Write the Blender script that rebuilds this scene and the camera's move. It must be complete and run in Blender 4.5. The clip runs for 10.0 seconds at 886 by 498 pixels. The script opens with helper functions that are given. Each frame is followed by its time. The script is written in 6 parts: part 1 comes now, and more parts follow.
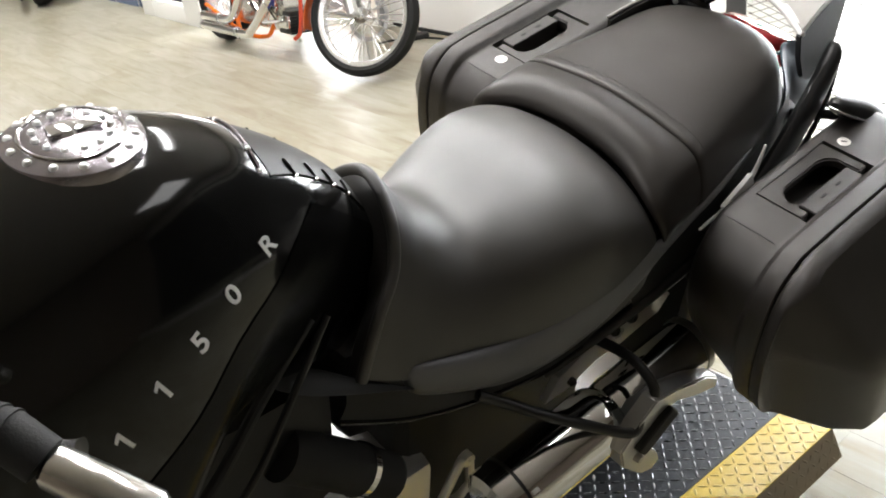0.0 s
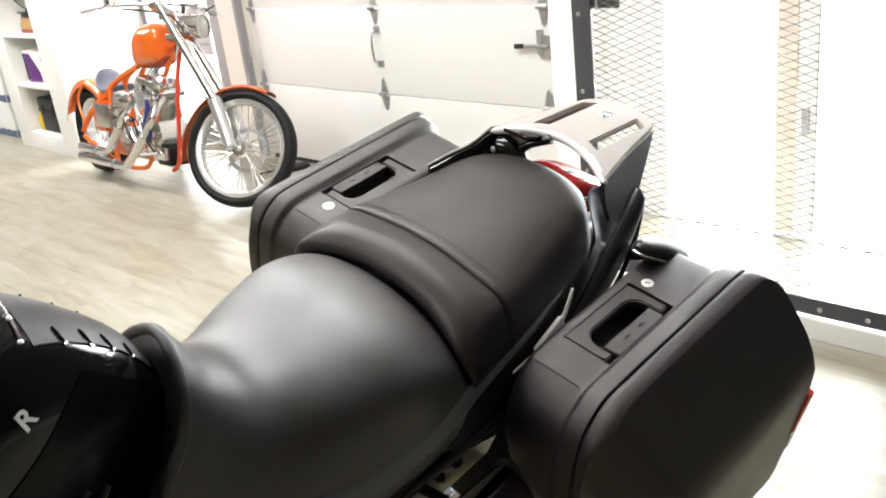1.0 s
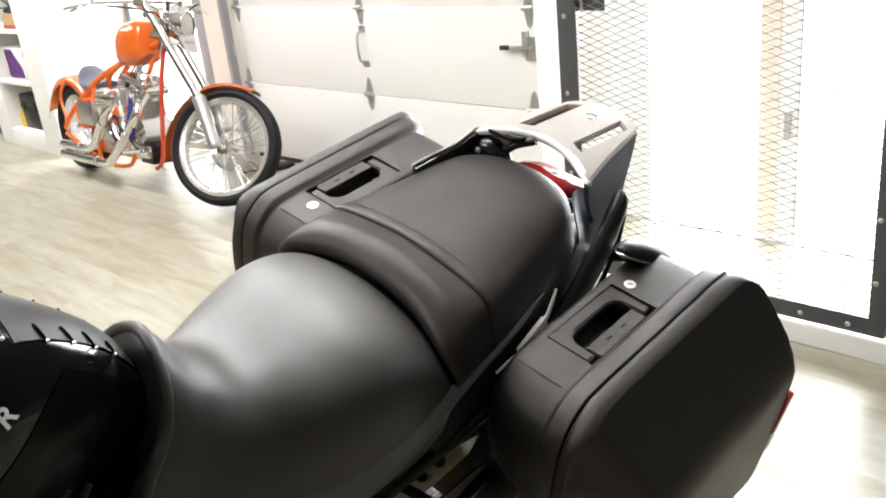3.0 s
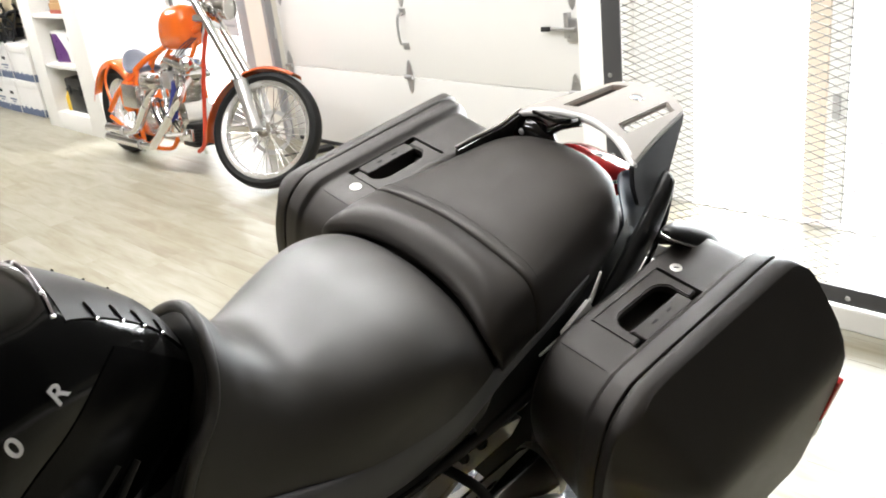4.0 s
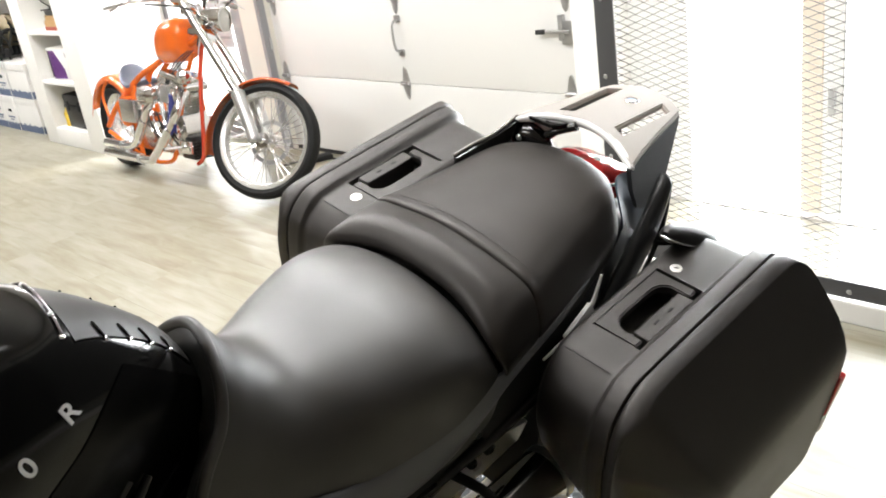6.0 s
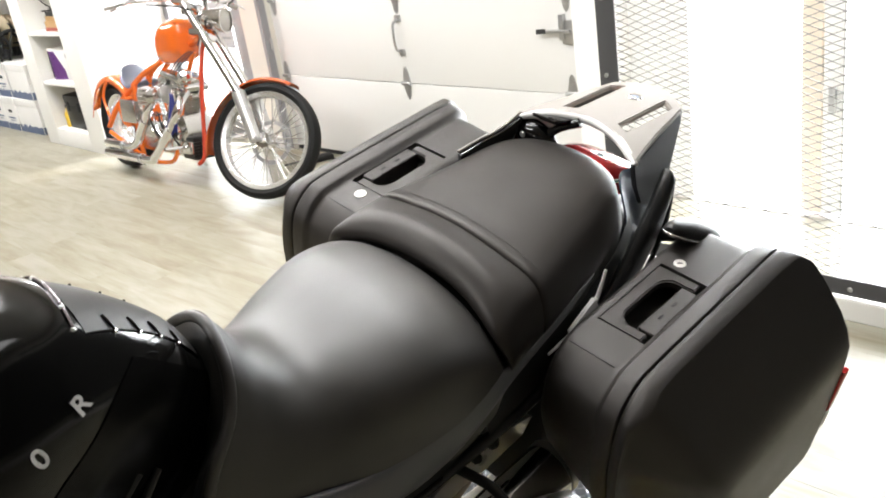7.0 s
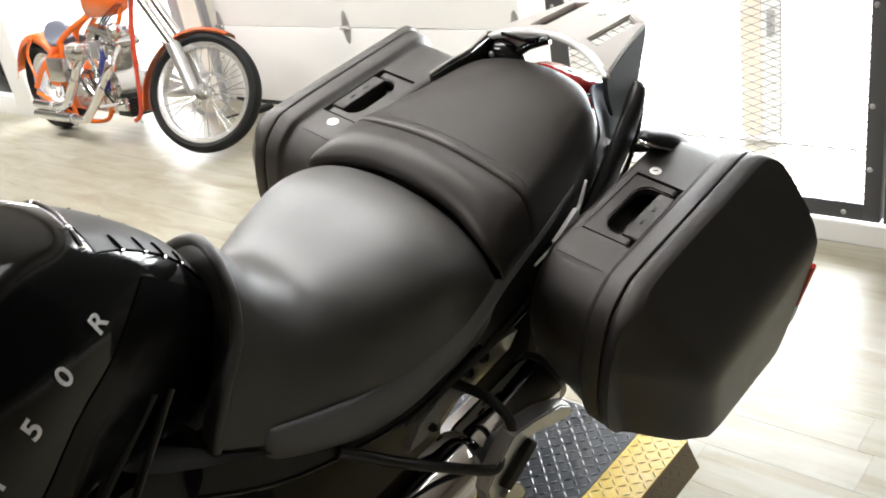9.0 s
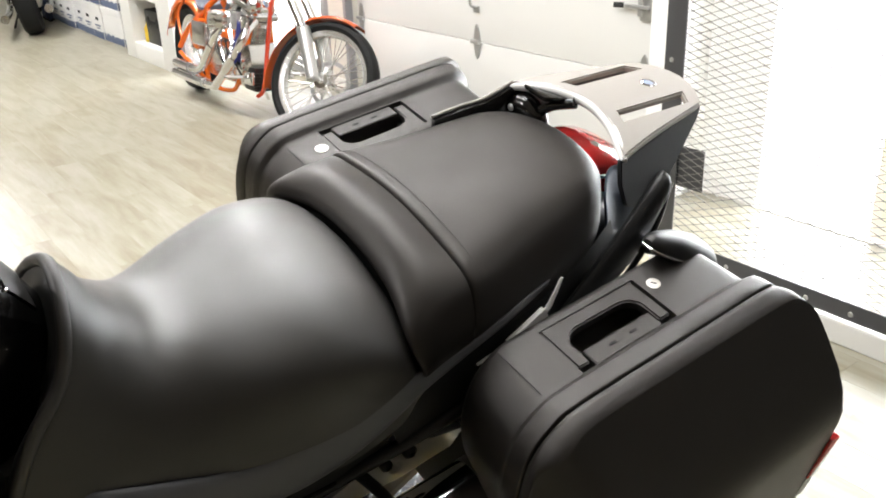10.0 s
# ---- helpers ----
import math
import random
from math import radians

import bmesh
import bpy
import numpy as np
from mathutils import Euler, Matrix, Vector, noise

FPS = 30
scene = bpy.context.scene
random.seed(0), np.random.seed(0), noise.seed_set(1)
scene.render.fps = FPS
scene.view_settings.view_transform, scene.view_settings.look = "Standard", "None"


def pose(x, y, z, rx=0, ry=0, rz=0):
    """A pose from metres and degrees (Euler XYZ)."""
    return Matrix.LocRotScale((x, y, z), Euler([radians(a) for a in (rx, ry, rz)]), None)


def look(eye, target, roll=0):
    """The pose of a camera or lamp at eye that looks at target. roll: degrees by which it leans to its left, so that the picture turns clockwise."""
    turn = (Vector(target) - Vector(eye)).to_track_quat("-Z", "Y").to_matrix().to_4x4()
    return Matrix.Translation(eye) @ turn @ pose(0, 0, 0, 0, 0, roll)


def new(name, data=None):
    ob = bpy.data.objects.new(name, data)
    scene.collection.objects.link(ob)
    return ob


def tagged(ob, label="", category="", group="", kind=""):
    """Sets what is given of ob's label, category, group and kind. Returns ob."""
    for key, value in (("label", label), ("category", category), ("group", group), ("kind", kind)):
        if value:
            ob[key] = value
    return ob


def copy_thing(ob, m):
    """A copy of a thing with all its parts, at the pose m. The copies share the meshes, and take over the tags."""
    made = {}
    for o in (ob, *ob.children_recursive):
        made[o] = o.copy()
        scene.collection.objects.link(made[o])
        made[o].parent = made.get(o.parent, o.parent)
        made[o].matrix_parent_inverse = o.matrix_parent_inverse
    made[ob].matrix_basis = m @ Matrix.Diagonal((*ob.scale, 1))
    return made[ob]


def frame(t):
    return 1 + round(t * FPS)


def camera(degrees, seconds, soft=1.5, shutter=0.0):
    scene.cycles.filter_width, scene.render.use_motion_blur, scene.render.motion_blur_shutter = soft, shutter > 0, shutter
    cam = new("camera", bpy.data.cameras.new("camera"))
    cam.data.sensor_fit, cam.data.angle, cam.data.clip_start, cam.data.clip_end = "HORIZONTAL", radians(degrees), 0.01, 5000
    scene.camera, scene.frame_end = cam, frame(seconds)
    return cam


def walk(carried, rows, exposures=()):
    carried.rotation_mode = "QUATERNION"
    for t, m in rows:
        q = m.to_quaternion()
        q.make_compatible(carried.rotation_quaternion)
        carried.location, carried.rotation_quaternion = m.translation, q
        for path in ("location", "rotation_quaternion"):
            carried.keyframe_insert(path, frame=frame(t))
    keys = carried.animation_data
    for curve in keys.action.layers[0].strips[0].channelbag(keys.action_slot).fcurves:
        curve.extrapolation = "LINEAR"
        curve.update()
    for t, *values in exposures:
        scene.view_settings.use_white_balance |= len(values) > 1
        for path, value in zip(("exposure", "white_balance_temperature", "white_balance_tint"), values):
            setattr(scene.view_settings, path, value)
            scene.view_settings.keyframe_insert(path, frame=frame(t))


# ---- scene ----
cam = camera(53.0, 10.0, 1.9)
PATH = [
    (0, (0.0, -0.443, 1.619), (1.02, 0.998, 0.679), -8.8),
    (0.2, (0.041, -0.465, 1.629), (1.137, 0.945, 0.73), -8.4),
    (0.5, (0.087, -0.502, 1.65), (1.305, 0.874, 0.86), -7.6),
    (0.7, (0.105, -0.519, 1.658), (1.397, 0.833, 0.95), -5.7),
    (1, (0.12, -0.536, 1.647), (1.394, 0.824, 0.922), -7.0),
    (1.5, (0.126, -0.537, 1.648), (1.376, 0.846, 0.923), -7.3),
    (2, (0.119, -0.53, 1.651), (1.378, 0.848, 0.931), -6.8),
    (2.5, (0.111, -0.536, 1.656), (1.395, 0.82, 0.938), -6.0),
    (2.7, (0.113, -0.538, 1.653), (1.414, 0.8, 0.934), -6.1),
    (3.8, (0.126, -0.533, 1.638), (1.387, 0.819, 0.875), -7.1),
    (4, (0.115, -0.527, 1.642), (1.343, 0.861, 0.89), -6.9),
    (4.5, (0.117, -0.525, 1.638), (1.319, 0.877, 0.87), -8.2),
    (5, (0.112, -0.538, 1.655), (1.297, 0.901, 0.929), -8.6),
    (5.5, (0.114, -0.535, 1.655), (1.339, 0.86, 0.91), -8.5),
    (7, (0.094, -0.535, 1.649), (1.325, 0.856, 0.907), -8.7),
    (7.5, (0.1, -0.543, 1.653), (1.321, 0.865, 0.929), -8.5),
    (8, (0.103, -0.541, 1.659), (1.319, 0.906, 1.004), -10.4),
    (8.5, (0.062, -0.511, 1.651), (1.304, 0.876, 0.92), -10.2),
    (8.7, (0.035, -0.512, 1.655), (1.298, 0.846, 0.905), -11.7),
    (9, (0.007, -0.496, 1.613), (1.291, 0.775, 0.754), -10.4),
    (9.2, (0.038, -0.486, 1.593), (1.283, 0.822, 0.733), -10.1),
    (9.5, (0.185, -0.496, 1.584), (1.293, 0.985, 0.823), -11.5),
    (9.7, (0.267, -0.526, 1.573), (1.391, 0.968, 0.863), -4.6),
    (9.8, (0.306, -0.533, 1.571), (1.379, 0.964, 0.791), -3.1),
    (10, (0.386, -0.526, 1.581), (1.46, 0.958, 0.776), -2.2),
]
walk(cam, [(t, look(eye, target, roll)) for t, eye, target, roll in PATH])

# ---- world and light ----
world = bpy.data.worlds.new("sky")
scene.world = world
world.use_nodes = True
wn = world.node_tree
sky = wn.nodes.new("ShaderNodeTexSky")
sky.sky_type = "NISHITA"
sky.sun_disc = False
sky.sun_elevation, sky.sun_rotation = radians(58), radians(233)
wn.links.new(sky.outputs["Color"], wn.nodes["Background"].inputs["Color"])
wn.nodes["Background"].inputs["Strength"].default_value = 0.15


def lamp(name, kind, energy, m, color=(1, 1, 1), **kw):
    data = bpy.data.lights.new(name, kind)
    data.energy, data.color = energy, color
    if "size" in kw:
        data.shape, data.size, data.size_y = "RECTANGLE", kw["size"], kw["size_y"]
    if "angle" in kw:
        data.angle = kw["angle"]
    ob = new(name, data)
    ob.matrix_world = m
    return ob


lamp("sun", "SUN", 3.0, look((-8, -6, 16), (0, 0, 0)), (1.0, 0.96, 0.9), angle=radians(0.6))
for lx, ly, watts, tint, wide in ((0.75, 1.45, 24, 0.99, 0.16), (1.35, 0.75, 26, 0.99, 0.16), (1.95, 1.4, 22, 0.99, 0.16), (1.35, 2.2, 27, 0.99, 0.16), (1.6, 3.2, 30, 0.98, 0.16),
                                  (-1.2, 1.7, 64, 0.99, 0.16), (2.6, -1.6, 14, 0.99, 0.9), (2.2, 4.3, 64, 0.985, 0.16), (1.6, 7.2, 108, 0.99, 0.16), (1.6, 9.6, 120, 0.99, 0.16)):
    lamp("ceiling_tube_light" if wide < 0.5 else "ceiling_panel_light", "AREA", watts, look((lx, ly, 2.93), (lx, ly, 0)), (1.0, (1 + tint) / 2, tint), size=wide, size_y=1.4)


lamp("gateway_daylight", "AREA", 85, look((4.25, 0.98, 1.3), (2.5, 0.98, 1.2)), (0.90, 0.96, 1.0), size=1.4, size_y=2.3)


# ---- materials ----
def material(name, color, rough=0.5, metal=0.0, coat=0.0, grain=0.0, scale=200.0, blotch=0.0, bscale=6.0, spec=0.5, transmission=0.0):
    """A surface with fine relief (grain, bumps per metre) and a broad, faint unevenness of tone and gloss."""
    m = bpy.data.materials.new(name)
    m.use_nodes = True
    nt = m.node_tree
    b = nt.nodes["Principled BSDF"]
    b.inputs["Base Color"].default_value = (*color, 1)
    b.inputs["Roughness"].default_value = rough
    b.inputs["Metallic"].default_value = metal
    b.inputs["Coat Weight"].default_value = coat
    b.inputs["Coat Roughness"].default_value = 0.04
    b.inputs["Specular IOR Level"].default_value = spec
    b.inputs["Transmission Weight"].default_value = transmission
    tc = nt.nodes.new("ShaderNodeTexCoord")
    if grain:
        n = nt.nodes.new("ShaderNodeTexNoise")
        n.inputs["Scale"].default_value = scale
        n.inputs["Detail"].default_value = 3
        bump = nt.nodes.new("ShaderNodeBump")
        bump.inputs["Strength"].default_value = grain
        bump.inputs["Distance"].default_value = 0.002
        nt.links.new(tc.outputs["Object"], n.inputs["Vector"])
        nt.links.new(n.outputs["Fac"], bump.inputs["Height"])
        nt.links.new(bump.outputs["Normal"], b.inputs["Normal"])
    if blotch:
        n = nt.nodes.new("ShaderNodeTexNoise")
        n.inputs["Scale"].default_value = bscale
        n.inputs["Detail"].default_value = 5
        ramp = nt.nodes.new("ShaderNodeMapRange")
        ramp.inputs["To Min"].default_value = max(0.02, rough - blotch * 0.5)
        ramp.inputs["To Max"].default_value = min(1, rough + blotch * 0.5)
        nt.links.new(tc.outputs["Object"], n.inputs["Vector"])
        nt.links.new(n.outputs["Fac"], ramp.inputs["Value"])
        nt.links.new(ramp.outputs["Result"], b.inputs["Roughness"])
        mix = nt.nodes.new("ShaderNodeMix")
        mix.data_type = "RGBA"
        mix.inputs["A"].default_value = (*[c * (1 - 0.35 * blotch) for c in color], 1)
        mix.inputs["B"].default_value = (*[min(1, c * (1 + 0.35 * blotch)) for c in color], 1)
        nt.links.new(n.outputs["Fac"], mix.inputs["Factor"])
        nt.links.new(mix.outputs["Result"], b.inputs["Base Color"])
    return m


LEATHER = material("seat_vinyl", (0.0125, 0.0103, 0.0086), 0.45, grain=0.16, scale=700, blotch=0.32, bscale=11, spec=0.46)
RIDER = material("rider_vinyl", (0.0145, 0.0124, 0.0107), 0.49, coat=0.42, grain=0.18, scale=700, blotch=0.36, bscale=11, spec=0.9)
STRIP = material("strip_plastic", (0.12, 0.122, 0.132), 0.36, grain=0.1, scale=900, blotch=0.08, bscale=15)
PLATE = material("plate_plastic", (0.035, 0.036, 0.04), 0.45, grain=0.15, scale=1200, blotch=0.06, bscale=15)
CASE = material("case_plastic", (0.0085, 0.0069, 0.0057), 0.40, coat=0.22, grain=0.35, scale=1300, blotch=0.18, bscale=9, spec=0.56)
PLASTIC = material("black_plastic", (0.008, 0.008, 0.008), 0.45, grain=0.15, scale=800)
RUBBER = material("rubber", (0.011, 0.011, 0.011), 0.75, grain=0.3, scale=400, blotch=0.2, bscale=20)
GLOSS = material("black_paint", (0.003, 0.003, 0.003), 0.10, coat=0.35, spec=0.4)
SILVER = material("silver_paint", (0.34, 0.315, 0.285), 0.5, metal=0.1, grain=0.05, scale=1500)
CHROME = material("chrome", (0.85, 0.85, 0.86), 0.09, metal=1.0, blotch=0.06, bscale=30)
ALU = material("cast_aluminium", (0.62, 0.62, 0.61), 0.38, metal=0.9, grain=0.1, scale=500, blotch=0.2, bscale=25)
STEEL = material("galvanised_steel", (0.5, 0.5, 0.5), 0.4, metal=0.85, grain=0.1, scale=300, blotch=0.3, bscale=40)
BLACK_STEEL = material("black_steel", (0.008, 0.008, 0.008), 0.35, grain=0.1, scale=400, blotch=0.2, bscale=20)
ORANGE = material("orange_paint", (0.74, 0.14, 0.016), 0.16, coat=0.8)
FENDER = material("fender_paint", (0.50, 0.085, 0.02), 0.18, coat=0.7)
RED = material("red_lens", (0.62, 0.025, 0.025), 0.15, coat=0.6)
AMBER = material("amber_lens", (0.8, 0.25, 0.02), 0.15, coat=0.6)
WHITE = material("white_paint", (0.78, 0.77, 0.74), 0.55, grain=0.1, scale=120, blotch=0.08, bscale=2)
DOORPAINT = material("door_paint", (0.74, 0.735, 0.715), 0.5, grain=0.15, scale=90, blotch=0.1, bscale=1.5)
WALLPAINT = material("wall_paint", (0.78, 0.76, 0.72), 0.7, grain=0.2, scale=150, blotch=0.1, bscale=1.2)
YELLOW = material("yellow_paint", (0.72, 0.50, 0.05), 0.5, grain=0.2, scale=60, blotch=0.4, bscale=25)
# lugs paler than their plates: wear, plus highlights put into the colour
LUG = material("worn_lug", (0.20, 0.205, 0.22), 0.3, metal=0.6, blotch=0.4, bscale=25)
YELLOW_LUG = material("worn_yellow", (0.80, 0.62, 0.16), 0.38, grain=0.2, scale=60, blotch=0.5, bscale=40)
DECK = material("deck_grey", (0.05, 0.055, 0.065), 0.42, grain=0.2, scale=150, blotch=0.3, bscale=18)
LETTER = material("letter_silver", (0.75, 0.75, 0.75), 0.4, metal=0.2)
DARK = material("dark_recess", (0.006, 0.006, 0.006), 0.8)
MESHMAT = material("mesh_steel", (0.23, 0.225, 0.215), 0.5, metal=0.3, blotch=0.2, bscale=30)
CEILING = material("ceiling_paint", (0.44, 0.405, 0.37), 0.8, grain=0.2, scale=80, blotch=0.15, bscale=1.5)
UNSEEN_DARK = material("unseen_dark", (0.05, 0.049, 0.048), 0.8, grain=0.2, scale=80, blotch=0.15, bscale=1.5)
SUBFLOOR = material("subfloor", (0.16, 0.14, 0.10), 0.8, grain=0.2, scale=100, blotch=0.2, bscale=3)
JAMBPAINT = material("jamb_paint", (0.92, 0.915, 0.90), 0.6, grain=0.15, scale=150, blotch=0.06, bscale=2)
PIERPAINT = material("pier_paint", (0.68, 0.655, 0.59), 0.65, grain=0.2, scale=150, blotch=0.1, bscale=2)
TANWALL = material("tan_paint", (0.20, 0.165, 0.13), 0.8, grain=0.2, scale=80, blotch=0.15, bscale=1.5)
CONCRETE = material("concrete", (0.62, 0.60, 0.57), 0.85, grain=0.3, scale=60, blotch=0.25, bscale=1.5)
TIMBER = material("timber", (0.88, 0.76, 0.64), 0.6, grain=0.2, scale=80, blotch=0.3, bscale=8)
FRAME_GREY = material("frame_grey", (0.30, 0.30, 0.31), 0.45, metal=0.3, grain=0.1, scale=300, blotch=0.1, bscale=10)
GLASS = material("clear_glass", (1, 1, 1), 0.02, transmission=1.0)
NOTICE = material("notice_paper", (0.45, 0.44, 0.45), 0.7, blotch=0.2, bscale=12)
NOTICE_RED = material("notice_red", (0.45, 0.16, 0.15), 0.7, blotch=0.2, bscale=12)
STITCH = material("thread", (0.035, 0.033, 0.031), 0.8)
CAP = material("cap_metal", (0.36, 0.335, 0.355), 0.24, metal=0.9, grain=0.2, scale=220, blotch=0.1, bscale=40)
SIDEPANEL = material("dull_black", (0.004, 0.004, 0.004), 0.55, grain=0.2, scale=300)
ALU_SATIN = material("satin_alloy", (0.88, 0.87, 0.85), 0.36, metal=0.75, grain=0.1, scale=300)
WHEEL = material("bright_alloy", (0.76, 0.755, 0.74), 0.24, metal=0.8, blotch=0.08, bscale=30)
TYRE = material("tyre_rubber", (0.010, 0.010, 0.010), 0.6, grain=0.3, scale=250, blotch=0.2, bscale=20, spec=0.2)
# paler than the rack's own silver: the lip's brightness put into the colour
RACK_EDGE = material("pale_edge", (0.78, 0.77, 0.75), 0.5, metal=0.0, grain=0.05, scale=900)
GATE = material("gate_steel", (0.055, 0.055, 0.058), 0.5, grain=0.1, scale=300, blotch=0.2, bscale=15)
GREY_SHEEN = material("grey_paint", (0.014, 0.016, 0.02), 0.42, coat=0.1, blotch=0.08, bscale=15)
ALU_BRIGHT = material("polished_alloy", (0.72, 0.71, 0.69), 0.22, metal=1.0, blotch=0.15, bscale=35)
BADGE = material("badge_enamel", (0.35, 0.42, 0.55), 0.2, coat=0.5)
GLASSY = material("lamp_glass", (0.46, 0.45, 0.41), 0.08, coat=1.0, blotch=0.1, bscale=60)
LOCK = material("lock_metal", (0.72, 0.70, 0.66), 0.35, metal=0.3, blotch=0.1, bscale=80)
EDGE_STEEL = material("edge_steel", (0.32, 0.265, 0.19), 0.5, metal=0.3, grain=0.2, scale=120, blotch=0.5, bscale=30)
RED_PAINT = material("red_paint", (0.55, 0.06, 0.03), 0.2, coat=0.6)
SADDLE = material("saddle_vinyl", (0.10, 0.11, 0.14), 0.35, grain=0.2, scale=500, blotch=0.2, bscale=14)
BLUE_CLOTH = material("blue_cloth", (0.02, 0.025, 0.16), 0.85, grain=0.4, scale=500, blotch=0.2, bscale=20)
CARD = material("white_card", (0.72, 0.71, 0.69), 0.75, grain=0.15, scale=200, blotch=0.12, bscale=5)
BLUE_CARD = material("blue_print", (0.11, 0.14, 0.22), 0.7, blotch=0.2, bscale=10)
PURPLE = material("purple_plastic", (0.10, 0.025, 0.16), 0.3, grain=0.3, scale=60, blotch=0.2, bscale=15)
BOOK_RED = material("book_red", (0.30, 0.06, 0.04), 0.6, grain=0.2, scale=300, blotch=0.2, bscale=12)
BOOK_TAN = material("book_tan", (0.42, 0.26, 0.11), 0.6, grain=0.2, scale=300, blotch=0.2, bscale=12)
PAPER = material("paper", (0.7, 0.66, 0.56), 0.8, grain=0.3, scale=400, blotch=0.1, bscale=20)
TAN_CUSHION = material("tan_vinyl", (0.36, 0.30, 0.20), 0.5, grain=0.2, scale=300, blotch=0.15, bscale=10)
BLACK_CUSHION = material("black_vinyl", (0.02, 0.02, 0.022), 0.45, grain=0.2, scale=300, blotch=0.15, bscale=10)
MIRROR = material("mirror_silver", (0.9, 0.9, 0.9), 0.02, metal=1.0)
PAD = material("pad_satin", (0.014, 0.0135, 0.013), 0.48, grain=0.1, scale=900, blotch=0.1, bscale=20)
KNEE_SHADE = material("knee_shade", (0.0015, 0.0015, 0.0015), 0.22, spec=0.16)
TAILPAINT = material("tail_paint", (0.05, 0.062, 0.088), 0.42, metal=0.3)
BLUE_STEEL = material("blue_steel", (0.03, 0.045, 0.10), 0.4, metal=0.2, blotch=0.2, bscale=20)


for m in (RIDER, CASE):
    m.node_tree.nodes["Principled BSDF"].inputs["Coat Roughness"].default_value = 0.48
# warm tint puts the brown reflected room into the sheen of seat and cases
for m, tint in ((LEATHER, (1.0, 0.955, 0.92, 1)), (CASE, (1.0, 0.95, 0.91, 1))):
    m.node_tree.nodes["Principled BSDF"].inputs["Specular Tint"].default_value = tint


def glow(name, color, strength):
    m = bpy.data.materials.new(name)
    m.use_nodes = True
    nt = m.node_tree
    e = nt.nodes.new("ShaderNodeEmission")
    e.inputs["Color"].default_value = (*color, 1)
    e.inputs["Strength"].default_value = strength
    nt.links.new(e.outputs["Emission"], nt.nodes["Material Output"].inputs["Surface"])
    return m


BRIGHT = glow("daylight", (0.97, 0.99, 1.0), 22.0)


def plank_material():
    """Wood-look vinyl: each plank its own tone, with long streaks and fine grain along it."""
    m = bpy.data.materials.new("vinyl_plank")
    m.use_nodes = True
    nt = m.node_tree
    N, L = nt.nodes.new, nt.links.new
    b = nt.nodes["Principled BSDF"]
    geo, info = N("ShaderNodeNewGeometry"), N("ShaderNodeObjectInfo")
    add = N("ShaderNodeMath")
    add.operation = "ADD"
    L(info.outputs["Random"], add.inputs[0])
    L(geo.outputs["Random Per Island"], add.inputs[1])
    fr = N("ShaderNodeMath")
    fr.operation = "FRACT"
    L(add.outputs[0], fr.inputs[0])
    off = N("ShaderNodeVectorMath")
    off.operation = "MULTIPLY_ADD"
    off.inputs[1].default_value = (1, 1, 1)
    comb = N("ShaderNodeCombineXYZ")
    mul = N("ShaderNodeMath")
    mul.operation = "MULTIPLY"
    mul.inputs[1].default_value = 37.0
    L(fr.outputs[0], mul.inputs[0])
    for k in "XYZ":
        L(mul.outputs[0], comb.inputs[k])
    L(geo.outputs["Position"], off.inputs[0])
    L(comb.outputs[0], off.inputs[2])

    def streak(sx, sy, detail, scale):
        mp = N("ShaderNodeMapping")
        mp.inputs["Scale"].default_value = (sx, sy, 1)
        L(off.outputs[0], mp.inputs["Vector"])
        n = N("ShaderNodeTexNoise")
        n.inputs["Scale"].default_value = scale
        n.inputs["Detail"].default_value = detail
        n.inputs["Distortion"].default_value = 0.6
        L(mp.outputs[0], n.inputs["Vector"])
        return n
    broad, fine = streak(7, 1.5, 4, 1.4), streak(60, 5, 5, 1.0)
    ramp = N("ShaderNodeValToRGB")
    els = ramp.color_ramp.elements
    els[0].position, els[0].color = 0.30, (0.215, 0.183, 0.115, 1)
    els[1].position, els[1].color = 0.72, (0.385, 0.37, 0.315, 1)
    e = els.new(0.5)
    e.color = (0.302, 0.282, 0.212, 1)
    mixn = N("ShaderNodeMath")
    mixn.operation = "MULTIPLY_ADD"
    mixn.inputs[1].default_value = 0.22
    L(fine.outputs["Fac"], mixn.inputs[0])
    sc = N("ShaderNodeMath")
    sc.operation = "MULTIPLY_ADD"
    sc.inputs[1].default_value = 0.78
    L(broad.outputs["Fac"], sc.inputs[0])
    rnd = N("ShaderNodeMath")
    rnd.operation = "MULTIPLY_ADD"
    rnd.inputs[1].default_value = 0.08
    rnd.inputs[2].default_value = -0.04
    L(fr.outputs[0], rnd.inputs[0])
    L(rnd.outputs[0], sc.inputs[2])
    L(sc.outputs[0], mixn.inputs[2])
    L(mixn.outputs[0], ramp.inputs["Fac"])
    L(ramp.outputs["Color"], b.inputs["Base Color"])
    rr = N("ShaderNodeMapRange")
    rr.inputs["To Min"].default_value, rr.inputs["To Max"].default_value = 0.26, 0.42
    L(broad.outputs["Fac"], rr.inputs["Value"])
    L(rr.outputs["Result"], b.inputs["Roughness"])
    bump = N("ShaderNodeBump")
    bump.inputs["Strength"].default_value = 0.12
    bump.inputs["Distance"].default_value = 0.001
    L(fine.outputs["Fac"], bump.inputs["Height"])
    L(bump.outputs["Normal"], b.inputs["Normal"])
    return m


PLANKS = plank_material()


